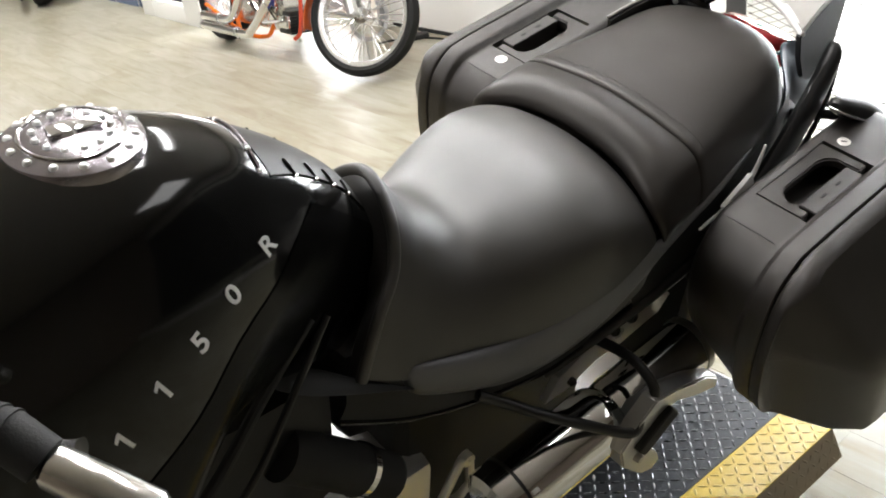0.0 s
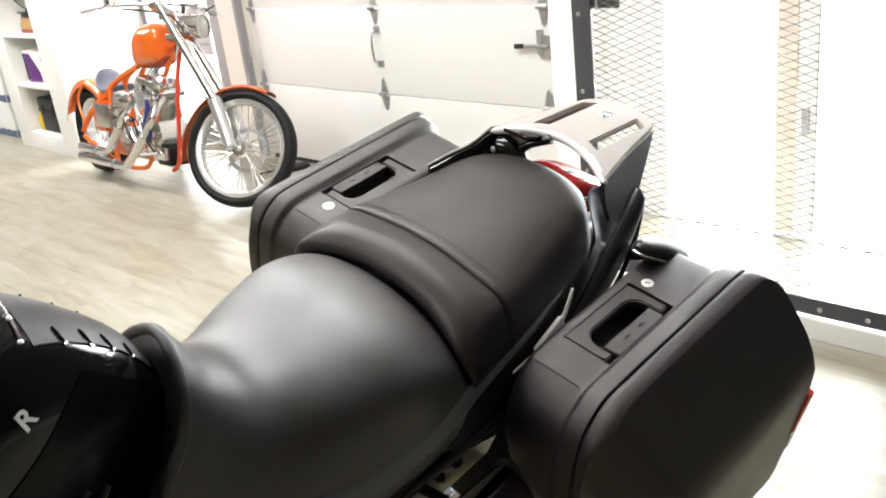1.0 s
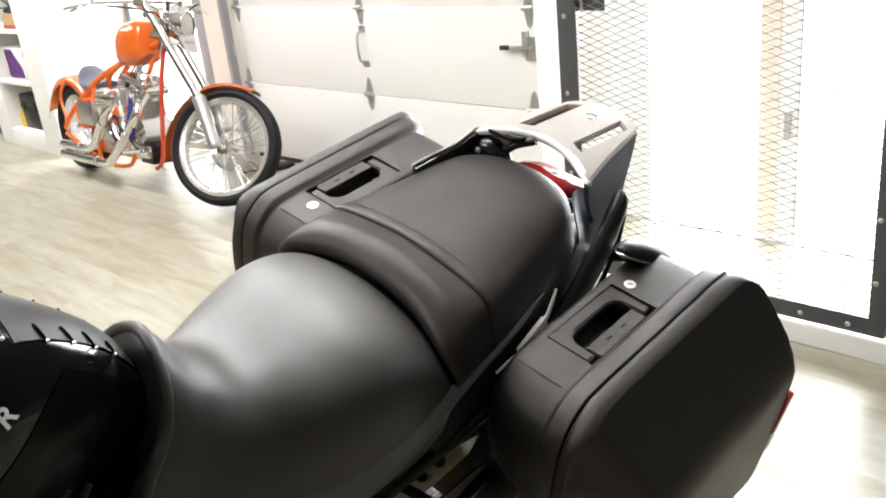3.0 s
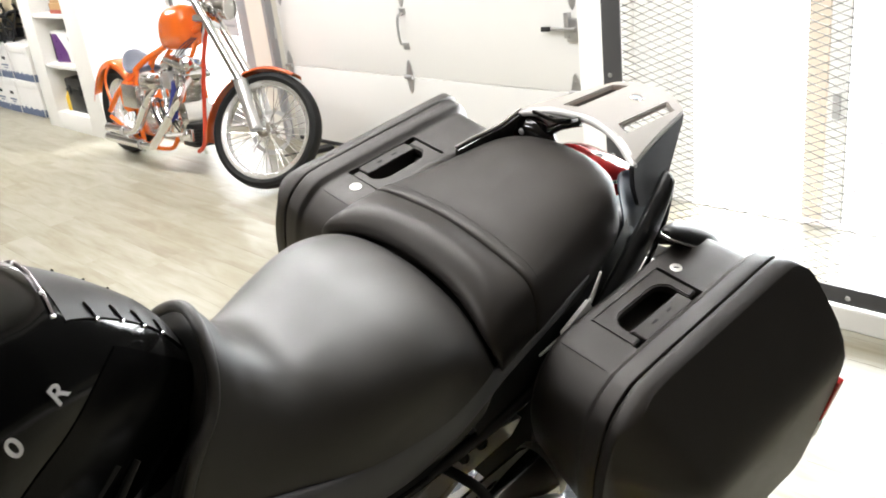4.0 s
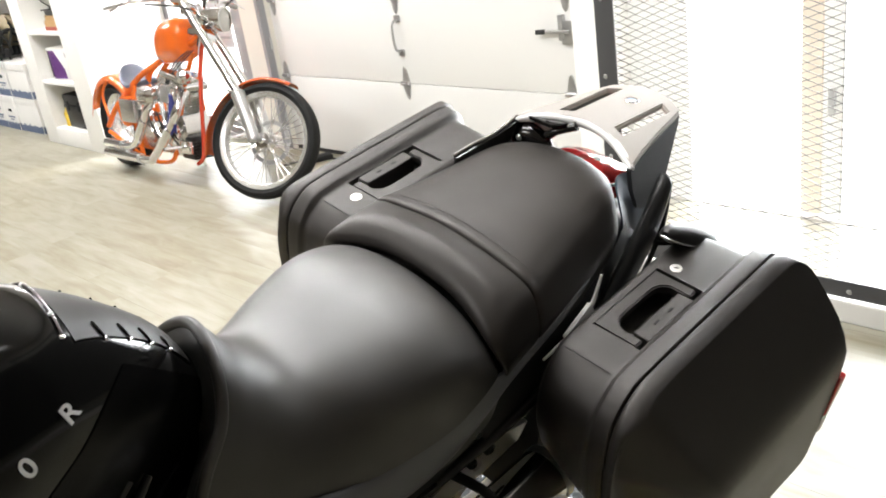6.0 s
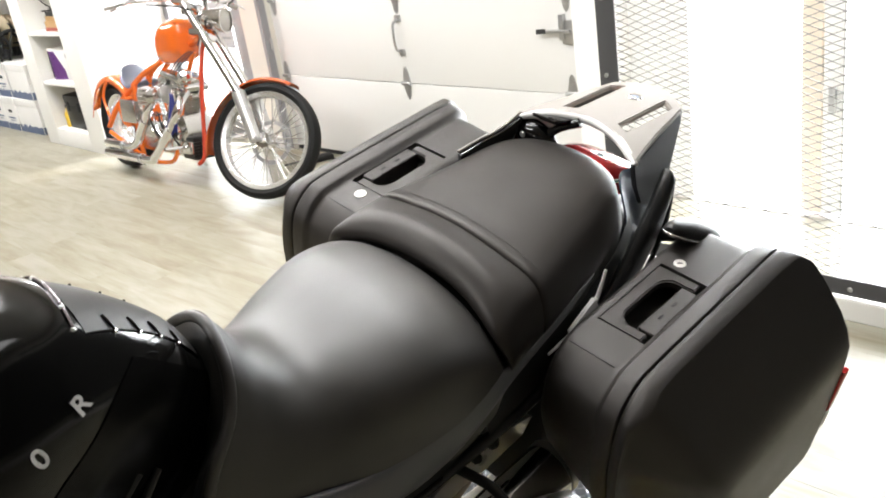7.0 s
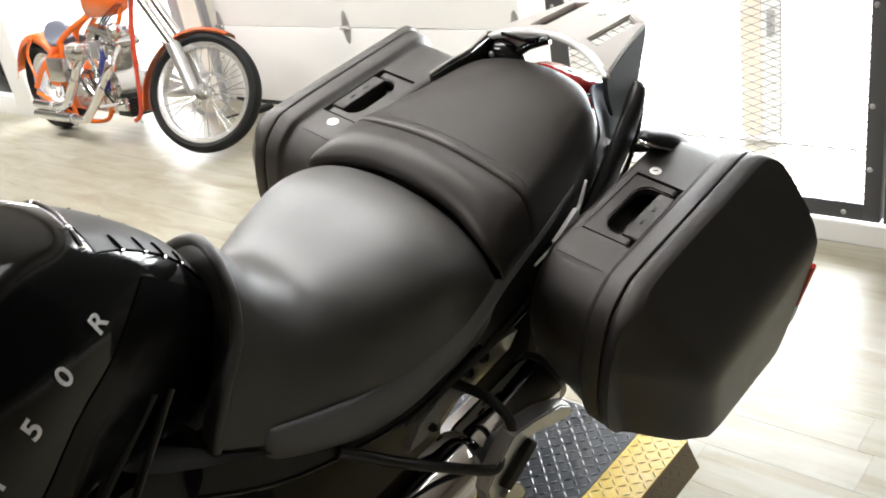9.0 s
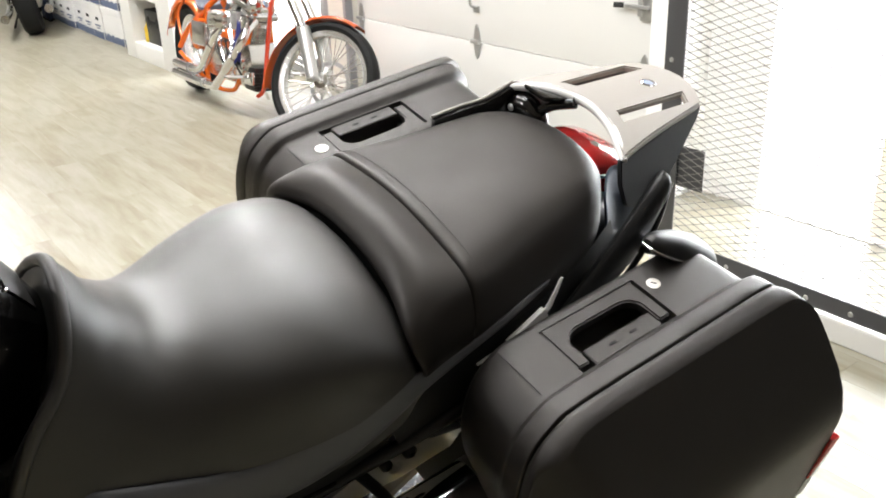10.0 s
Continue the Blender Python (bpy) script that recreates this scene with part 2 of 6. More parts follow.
# ---- mesh helpers ----
def catmull(pts, n, closed=False):
    """n points a span along a smooth curve through pts."""
    p = np.array(pts, float)
    k = len(p)
    out = []
    spans = k if closed else k - 1
    for i in range(spans):
        a, b, c, d = (p[(i + j) % k] for j in (-1, 0, 1, 2)) if closed else (
            p[max(i - 1, 0)], p[i], p[i + 1], p[min(i + 2, k - 1)])
        for j in range(n):
            t = j / n
            out.append(0.5 * (2 * b + (c - a) * t + (2 * a - 5 * b + 4 * c - d) * t * t + (3 * b - a - 3 * c + d) * t ** 3))
    if not closed:
        out.append(p[-1])
    return np.array(out)


def grid_bm(rows, closed=False, caps=False):
    """Faces over rows of points; closed: every row is a ring."""
    bm = bmesh.new()
    vs = [[bm.verts.new(p) for p in r] for r in rows]
    k = len(rows[0])
    for a, b in zip(vs, vs[1:]):
        for j in range(k if closed else k - 1):
            bm.faces.new((a[j], a[(j + 1) % k], b[(j + 1) % k], b[j]))
    if caps and closed:
        bm.faces.new(vs[0][::-1])
        bm.faces.new(vs[-1])
    bmesh.ops.recalc_face_normals(bm, faces=bm.faces)
    return bm


def smooth_rows(rows, n, m, closed=False):
    """Rows of control points, made finer by n along each row and by m from row to row."""
    fine = [catmull(r, n, closed) for r in rows]
    cols = [catmull([r[j] for r in fine], m) for j in range(len(fine[0]))]
    return [[c[i] for c in cols] for i in range(len(cols[0]))]


def mirrored(half):
    """A section from its half: centre first, outwards and down on the side y < 0."""
    return [(x, -y, z) for x, y, z in half[:0:-1]] + list(half)


def box_bm(x0, x1, y0, y1, z0, z1, bevel=0.0, seg=2):
    bm = bmesh.new()
    bmesh.ops.create_cube(bm, size=1)
    for v in bm.verts:
        v.co = ((x0 + x1) / 2 + v.co.x * (x1 - x0), (y0 + y1) / 2 + v.co.y * (y1 - y0), (z0 + z1) / 2 + v.co.z * (z1 - z0))
    if bevel:
        bmesh.ops.bevel(bm, geom=bm.edges[:], offset=bevel, segments=seg, affect="EDGES", profile=0.6)
    return bm


def tube_bm(pts, r, sides=12, smooth=0, closed=False):
    """A round bar along pts; r may be a list, one radius a point."""
    p = catmull(pts, smooth, closed) if smooth else np.array(pts, float)
    k = len(p)
    rr = np.interp(np.linspace(0, 1, k), np.linspace(0, 1, len(r)), r) if isinstance(r, (list, tuple)) else np.full(k, r)
    rows, side = [], None
    for i in range(k):
        a, b = (p[(i - 1) % k], p[(i + 1) % k]) if closed else (p[max(i - 1, 0)], p[min(i + 1, k - 1)])
        d = Vector(b - a).normalized()
        if side is None:
            side = d.orthogonal().normalized()
        side = (side - d * side.dot(d)).normalized()
        up = d.cross(side)
        rows.append([Vector(p[i]) + (side * math.cos(w) + up * math.sin(w)) * float(rr[i]) for w in np.linspace(0, 2 * math.pi, sides, endpoint=False)])
    if closed:
        rows.append(rows[0])
    bm = grid_bm(rows, closed=True, caps=not closed)
    if closed:
        bmesh.ops.remove_doubles(bm, verts=bm.verts[:], dist=1e-6)
    return bm


def lathe_bm(profile, axis="z", at=(0, 0, 0), sides=32):
    """(r, h) turned round an axis through at."""
    rows = []
    for w in np.linspace(0, 2 * math.pi, sides, endpoint=False):
        c, s = math.cos(w), math.sin(w)
        rows.append([{"z": (r * c, r * s, h), "y": (r * c, h, r * s), "x": (h, r * c, r * s)}[axis] for r, h in profile])
    rows.append(rows[0])
    bm = grid_bm([[Vector(q) + Vector(at) for q in r] for r in rows])
    bmesh.ops.remove_doubles(bm, verts=bm.verts[:], dist=1e-6)
    bmesh.ops.recalc_face_normals(bm, faces=bm.faces)
    return bm


def joined(*bms):
    out = bmesh.new()
    for b in bms:
        me = bpy.data.meshes.new("tmp")
        b.to_mesh(me)
        b.free()
        out.from_mesh(me)
        bpy.data.meshes.remove(me)
    return out


def moved(bm, m):
    bmesh.ops.transform(bm, matrix=m, verts=bm.verts[:])
    return bm


def part(name, bm, mat, parent=None, label="", smooth=True, sharp=35):
    me = bpy.data.meshes.new(name)
    for f in bm.faces:
        f.smooth = smooth
    if smooth:
        for e in bm.edges:
            e.smooth = len(e.link_faces) != 2 or e.calc_face_angle(0) < radians(sharp)
    bm.to_mesh(me)
    bm.free()
    me.materials.append(mat)
    ob = new(name, me)
    if parent is not None:
        ob.parent = parent
    if label:
        tagged(ob, label)
    return ob


def thing(name, label, category, m=None, group="", kind=""):
    ob = new(name)
    ob.empty_display_size = 0.1
    if m is not None:
        ob.matrix_world = m
    return tagged(ob, label, category, group, kind)


def struct(name, bm, mat, label, category="", smooth=False):
    return tagged(part(name, bm, mat, smooth=smooth), label, category or name.split("_")[0], kind="structure")


# ---- structure ----
# floor plan: x grows towards the door wall, y along it, z up
def cut(ob, *cutters):
    """Take the cutters' volumes out of a part's mesh."""
    for bm in cutters:
        me = bpy.data.meshes.new("cutter")
        bm.to_mesh(me)
        bm.free()
        tool = bpy.data.objects.new("cutter", me)
        scene.collection.objects.link(tool)
        tool.matrix_world = ob.matrix_world.copy()
        tool.parent = ob.parent
        mod = ob.modifiers.new("cut", "BOOLEAN")
        mod.operation, mod.object, mod.solver = "DIFFERENCE", tool, "EXACT"
        bpy.context.view_layer.update()
        done = bpy.data.meshes.new_from_object(ob.evaluated_get(bpy.context.evaluated_depsgraph_get()))
        ob.modifiers.clear()
        ob.data = done
        bpy.data.objects.remove(tool)
    return ob


DX = 3.75   # the door wall's inner face
GX = 3.05   # the mesh gate's plane
OX = 3.96   # the outer opening behind the gate
struct("floor", box_bm(-4.0, 4.0, -5.0, 14.0, -0.12, -0.004), SUBFLOOR, "pale wood-look vinyl plank floor of the workshop", "floor")
struct("ceiling", box_bm(-4.0, 4.1, -5.0, 14.0, 3.0, 3.1), CEILING, "plain beige painted workshop ceiling", "ceiling")
struct("wall_west", box_bm(-4.1, -4.0, -5.0, 14.0, 0, 3.0), TANWALL, "plain tan painted long wall of the workshop", "wall")
struct("wall_south", box_bm(-4.1, 4.1, -5.1, -5.0, 0, 3.0), TANWALL, "plain tan painted short wall of the workshop", "wall")
struct("wall_north", box_bm(-4.1, 4.1, 14.0, 14.1, 0, 3.0), WALLPAINT, "plain white painted end wall of the workshop", "wall")
struct("wall_pier", box_bm(DX - 0.03, DX + 0.2, 5.07, 5.42, 0, 3.0), PIERPAINT, "cream painted pier beside the garage door", "wall")
struct("wall_jamb", box_bm(DX - 0.03, DX + 0.2, 2.14, 2.33, 0, 3.0), JAMBPAINT, "white painted wall beside the garage door", "wall")
struct("wall_head", box_bm(DX, DX + 0.2, 2.33, 5.07, 2.18, 3.0), WALLPAINT, "white painted wall over the garage door", "wall")
struct("wall_door_head", box_bm(DX, DX + 0.2, 5.42, 6.72, 2.1, 3.0), WALLPAINT, "white painted wall over the glass door", "wall")
struct("wall_behind_shelf", box_bm(DX, DX + 0.2, 6.72, 14.0, 0, 3.0), WALLPAINT, "white painted wall behind the shelf unit and boxes", "wall")
struct("wall_gate_head", box_bm(OX - 0.12, OX + 0.1, -5.0, 2.14, 2.5, 3.0), WALLPAINT, "white painted lintel over the gateway", "wall")
# wall out of view, coloured dark to cut reflections on seat and cases
struct("wall_gate_side", box_bm(OX - 0.12, OX + 0.1, -5.0, 0.22, 0, 2.5), UNSEEN_DARK, "unseen wall beside the gateway, kept dark to cut reflections", "wall")
struct("wall_gate_return", box_bm(OX - 0.03, OX + 0.03, 1.80, 2.14, 0, 2.5), JAMBPAINT, "white painted wall between garage door and gateway", "wall")
struct("kerb", box_bm(GX - 0.02, GX + 0.10, -5.0, 1.68, 0, 0.085, 0.006), WHITE, "low white painted kerb under the mesh gate", "kerb")
struct("threshold", box_bm(OX - 0.05, OX + 0.05, 0.225, 2.135, 0.0, 0.006, 0.002), CONCRETE, "worn pale grey threshold strip of the gateway", "threshold")
struct("baseboard", box_bm(DX - 0.045, DX - 0.03, 5.08, 5.41, 0, 0.09, 0.003), WHITE, "white painted baseboard of the pier", "baseboard")
struct("ground", box_bm(4.0, 60.0, -60.0, 60.0, -0.12, -0.02), CONCRETE, "pale sunlit concrete yard outside", "ground")
# glowing board outside, standing in for the blown-out daylight
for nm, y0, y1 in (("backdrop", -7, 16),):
    bd = struct(nm, box_bm(9.0, 9.1, y0, y1, -0.02, 6.5), BRIGHT, "glowing white board standing in for daylight beyond the openings", "backdrop")


def build_posts():
    """Timber-coloured and grey uprights in the outer opening."""
    ob = thing("door_post", "pale timber upright in the gateway", "post", kind="structure")
    part("upright", box_bm(OX - 0.02, OX + 0.03, 1.15, 1.245, 0.018, 2.5, 0.004), TIMBER, ob)
    ob = thing("slide_rail", "white painted door stile with a thin grey edge", "post", kind="structure")
    part("upright", box_bm(OX - 0.015, OX + 0.02, 1.062, 1.148, 0.018, 2.5, 0.003), JAMBPAINT, ob)
    part("edge_strip", box_bm(OX - 0.02, OX + 0.01, 1.052, 1.060, 0.018, 2.5, 0.002), STEEL, ob)
    part("catch", box_bm(OX - 0.04, OX - 0.017, 1.085, 1.115, 0.50, 0.62, 0.004), STEEL, ob)


build_posts()


def build_garage_door():
    ob = thing("garage_door", "off-white sectional garage door, closed, with steel hinges", "garage door", kind="structure")
    cols = (2.39, 3.70, 5.01)
    for i in range(4):
        z0, z1 = 0.03 + 0.533 * i, 0.03 + 0.533 * (i + 1) - 0.005
        bm = box_bm(DX + 0.01, DX + 0.055, 2.335, 5.065, z0, z1, 0.004)
        part("door_section", bm, DOORPAINT, ob)
    part("bottom_seal", box_bm(DX + 0.012, DX + 0.05, 2.335, 5.065, 0.0, 0.028, 0.004), RUBBER, ob)
    for i in (1, 2, 3):
        z = 0.03 + 0.533 * i
        for c in cols:
            bm = bmesh.new()
            # two tapering leaves and a knuckle
            for s in (-1, 1):
                vs = [bm.verts.new((DX + x, c + y, z + s * h)) for x in (0.010, 0.004) for y, h in ((-.032, .012), (.032, .012), (.016, .085), (0, .105), (-.016, .085))]
                a, b = vs[:5], vs[5:]
                bm.faces.new(b)
                for k in range(5):
                    bm.faces.new((a[k], a[(k + 1) % 5], b[(k + 1) % 5], b[k]))
            h = part("hinge", bm, STEEL, ob, "galvanised steel hinge", smooth=False)
            part("hinge_knuckle", tube_bm([(DX - .004, c - .036, z), (DX - .004, c + .036, z)], .013, 12), STEEL, h)
            for s in (-1, 1):
                part("hinge_screw", lathe_bm([(0, -.004), (.006, -.003), (.007, .002)], "x", (DX + .004, c, z + s * .055), 10), STEEL, h)
    # lift handle under the upper joint of the second section
    hz = 0.86
    h = part("lift_handle", tube_bm([(DX + .01, 3.70, hz + .095), (DX - .035, 3.70, hz + .08), (DX - .045, 3.70, hz), (DX - .035, 3.70, hz - .08), (DX + .01, 3.70, hz - .095)], .008, 10, smooth=5), STEEL, ob, "bent steel pull handle")
    for s in (-1, 1):
        part("handle_plate", box_bm(DX + .002, DX + .01, 3.675, 3.725, hz + s * .105 - .02, hz + s * .105 + .02, .002), STEEL, h)
    # slide bolt at the door's edge
    b = part("slide_bolt", box_bm(DX - .008, DX + .01, 2.34, 2.42, .83, .95, .004), STEEL, ob, "steel slide bolt")
    part("bolt_bar", tube_bm([(DX - .016, 2.36, .895), (DX - .016, 2.56, .895)], .010, 10), STEEL, b)
    part("bolt_knob", tube_bm([(DX - .016, 2.52, .895), (DX - .045, 2.56, .897)], .013, 10), PLASTIC, b)
    part("bolt_lug", box_bm(DX - .018, DX + .01, 2.40, 2.43, .85, .98, .003), STEEL, b)
    # vertical tracks with their brackets
    for c in (5.085,):
        bm = bmesh.new()
        sec = [(-.06, -.018), (-.06, .018), (-.05, .018), (-.05, -.010), (-.012, -.010), (-.012, .018), (-.002, .018), (-.002, -.018)]
        rows = [[(DX + x - .028, c + y, z) for x, y in sec] for z in (0.02, 2.2)]
        t = part("track", grid_bm(rows, closed=True, caps=True), FRAME_GREY, ob, "galvanised steel roller track", smooth=False)
        for z in (.25, .80, 1.36, 1.9):
            part("track_bracket", box_bm(DX - .052, DX - .032, c - .03, c + .045, z - .04, z + .04, .003), STEEL, t)
        for i in (1, 2, 3):
            part("roller", lathe_bm([(0, -.012), (.02, -.012), (.023, 0), (.02, .012), (0, .012)], "y", (DX - .055, c, .03 + .533 * i), 16), PLASTIC, t)


build_garage_door()


def build_glass_door():
    ob = thing("glass_door", "glazed aluminium door with a grey frame, daylight behind", "door", kind="structure")
    for nm, y0, y1, z0, z1 in (("door_stile", 5.43, 5.65, 0, 2.1), ("door_stile", 6.64, 6.715, 0, 2.1), ("door_rail", 5.65, 6.64, 0, .16),
                               ("door_rail", 5.65, 6.64, 1.37, 1.45), ("door_rail", 5.65, 6.64, 2.02, 2.1)):
        part(nm, box_bm(DX + .03, DX + .08, y0, y1, z0, z1, .005), FRAME_GREY, ob)
    for z0, z1 in ((.165, 1.365), (1.455, 2.015)):
        g = part("pane", box_bm(DX + .05, DX + .056, 5.655, 6.635, z0, z1), GLASS, ob, "clear glass pane")
        g.visible_shadow = False
    s = part("notice", box_bm(DX + .040, DX + .043, 5.70, 5.98, .74, 1.10), NOTICE, ob, "small grey paper notice on the glass")
    for k in range(5):
        part("notice_line", box_bm(DX + .0365, DX + .0385, 5.73, 5.95 - .05 * (k % 2), 1.03 - .055 * k, 1.05 - .055 * k), NOTICE_RED if k in (1, 2) else FRAME_GREY, s)


build_glass_door()


def diamond_mesh(y0, y1, z0, z1, x, lwd=.080, swd=.0300, w=.0027, d=.0020):
    """Expanded metal: flat strands that bend from knuckle to knuckle, cut off at the panel's edges."""
    verts, faces = [], []

    def strand(a, b):
        (ya, za), (yb, zb) = a, b
        n = len(verts)
        dy, dz = yb - ya, zb - za
        q = math.hypot(dy, dz)
        oy, oz = -dz / q * w / 2, dy / q * w / 2
        for (py, pz), off in ((a, d), (b, -d)):
            verts.extend([(x + off - .001, py + oy, pz + oz), (x + off - .001, py - oy, pz - oz), (x + off + .001, py - oy, pz - oz), (x + off + .001, py + oy, pz + oz)])
        for k in range(4):
            faces.append((n + k, n + (k + 1) % 4, n + 4 + (k + 1) % 4, n + 4 + k))

    ny, nz = int((y1 - y0) / lwd * 2), int((z1 - z0) / swd * 2)
    for i in range(ny):
        for j in range(nz):
            ya, yb = y0 + i * lwd / 2, y0 + (i + 1) * lwd / 2
            za, zb = z0 + j * swd / 2, z0 + (j + 1) * swd / 2
            strand((ya, za), (yb, zb)) if (i + j) % 2 == 0 else strand((ya, zb), (yb, za))
    for i in range(ny + 1):
        for j in range(nz + 1):
            if (i + j) % 2 == 0:
                py, pz = y0 + i * lwd / 2, z0 + j * swd / 2
                n = len(verts)
                for sx in (-.0022, .0022):
                    verts.extend([(x + sx, py - .007, pz), (x + sx, py, pz - .0028), (x + sx, py + .007, pz), (x + sx, py, pz + .0028)])
                faces.extend([(n, n + 1, n + 2, n + 3), (n + 7, n + 6, n + 5, n + 4)])
                for k in range(4):
                    faces.append((n + k, n + 4 + k, n + 4 + (k + 1) % 4, n + (k + 1) % 4))
    me = bpy.data.meshes.new("expanded_mesh")
    me.from_pydata(verts, [], faces)
    me.update()
    me.materials.append(MESHMAT)
    return me


def build_gate(y0, y1, latch):
    ob = thing("mesh_gate", "security gate of expanded steel mesh in a black angle frame", "gate", group="mesh gates")
    for nm, a, b, z0, z1 in (("gate_stile", y1 - .090, y1, .09, 2.4), ("gate_stile", y0, y0 + .055, .09, 2.4),
                             ("gate_rail", y0 + .055, y1 - .090, .09, .155), ("gate_rail", y0 + .055, y1 - .090, 2.34, 2.4)):
        bar = part(nm, box_bm(GX, GX + .006, a, b, z0, z1, .0015), GATE, ob)
        if nm == "gate_stile":
            part("flange", box_bm(GX + .007, GX + .05, (b - .006 if b == y1 else a), (b if b == y1 else a + .006), z0, z1, .0015), GATE, bar)
            for z in (.29, .52, .86, 1.17, 1.6, 2.0):
                part("bolt_head", lathe_bm([(0, -.006), (.007, -.005), (.010, 0)], "x", (GX, (a + b) / 2 + .012, z), 12), STEEL, bar)
        else:
            for k in range(7):
                yy = a + (b - a) * (k + .4) / 7
                part("bolt_head", lathe_bm([(0, -.006), (.007, -.005), (.010, 0)], "x", (GX, yy, (z0 + z1) / 2 - .006), 12), STEEL, bar)
    m = new("expanded_mesh", diamond_mesh(y0 + .02, y1 - .02, .115, 2.385, GX + .013))
    m.parent = ob
    tagged(m, "diamond-pattern expanded steel mesh", kind="stuff")
    if latch:
        part("latch_plate", box_bm(GX + .018, GX + .022, y1 - .215, y1 - .045, 1.19, 1.36, .001), GATE, ob, "black steel plate behind the latch")
        part("lower_plate", box_bm(GX + .018, GX + .022, y1 - .205, y1 - .075, .37, .535, .001), GATE, ob, "small black steel plate")
        lt = part("latch", box_bm(GX - .012, GX - .001, y1 - .13, y1 - .065, 1.235, 1.31, .003), STEEL, ob, "galvanised slide latch")
        part("latch_rod", tube_bm([(GX - .02, y1 + .02, 1.275), (GX - .02, y1 - .12, 1.272), (GX - .022, y1 - .135, 1.262), (GX - .022, y1 - .138, 1.19)], .0055, 8), STEEL, lt)
    return ob


build_gate(.355, 1.68, True)
build_gate(-1.60, .342, False)

# floor planks, laid along the door wall
PLANK_W, PLANK_L = .152, 1.22


def build_planks():
    rng = random.Random(4)
    floor = bpy.data.objects["floor"]
    shared = {}
    verts, faces = [], []
    i = 0
    x = -4.0
    while x < 4.0:
        y = -5.0 - rng.random() * PLANK_L
        while y < 14.0:
            a, b = max(y, -5.0), min(y + PLANK_L, 14.0)
            if b - a > .02:
                if x > .2 and -.5 < a < 9.0 and b - a > PLANK_L - .001 and i < 300:
                    if "plank" not in shared:
                        bm = box_bm(.0002, PLANK_W - .0002, .0002, PLANK_L - .0002, -.004, 0, .0005, 1)
                        me = bpy.data.meshes.new("plank")
                        bm.to_mesh(me)
                        bm.free()
                        me.materials.append(PLANKS)
                        shared["plank"] = me
                    o = new("plank", shared["plank"])
                    o.location = (x, a, 0)
                    o.parent = floor
                    i += 1
                else:
                    n = len(verts)
                    xa, xb = x + .0002, min(x + PLANK_W, 4.0) - .0002
                    for z in (-.004, 0):
                        verts.extend([(xa, a + .0002, z), (xb, a + .0002, z), (xb, b - .0002, z), (xa, b - .0002, z)])
                    faces.append((n + 4, n + 5, n + 6, n + 7))
                    for k in range(4):
                        faces.append((n + k, n + (k + 1) % 4, n + 4 + (k + 1) % 4, n + 4 + k))
            y += PLANK_L
        x += PLANK_W
    me = bpy.data.meshes.new("planks")
    me.from_pydata(verts, [], faces)
    me.materials.append(PLANKS)
    o = new("planks", me)
    o.parent = floor
    tagged(o, "pale wood-look vinyl planks", kind="stuff")


# ---- motorcycle ----
LEAN = 15.33
BIKE = pose(0, 0.8268, 0, LEAN, 0, 0)
bike = thing("motorcycle", "black touring motorcycle leaning on its side stand", "motorcycle", BIKE)


def both(fn):
    for s in (-1, 1):
        fn(s)


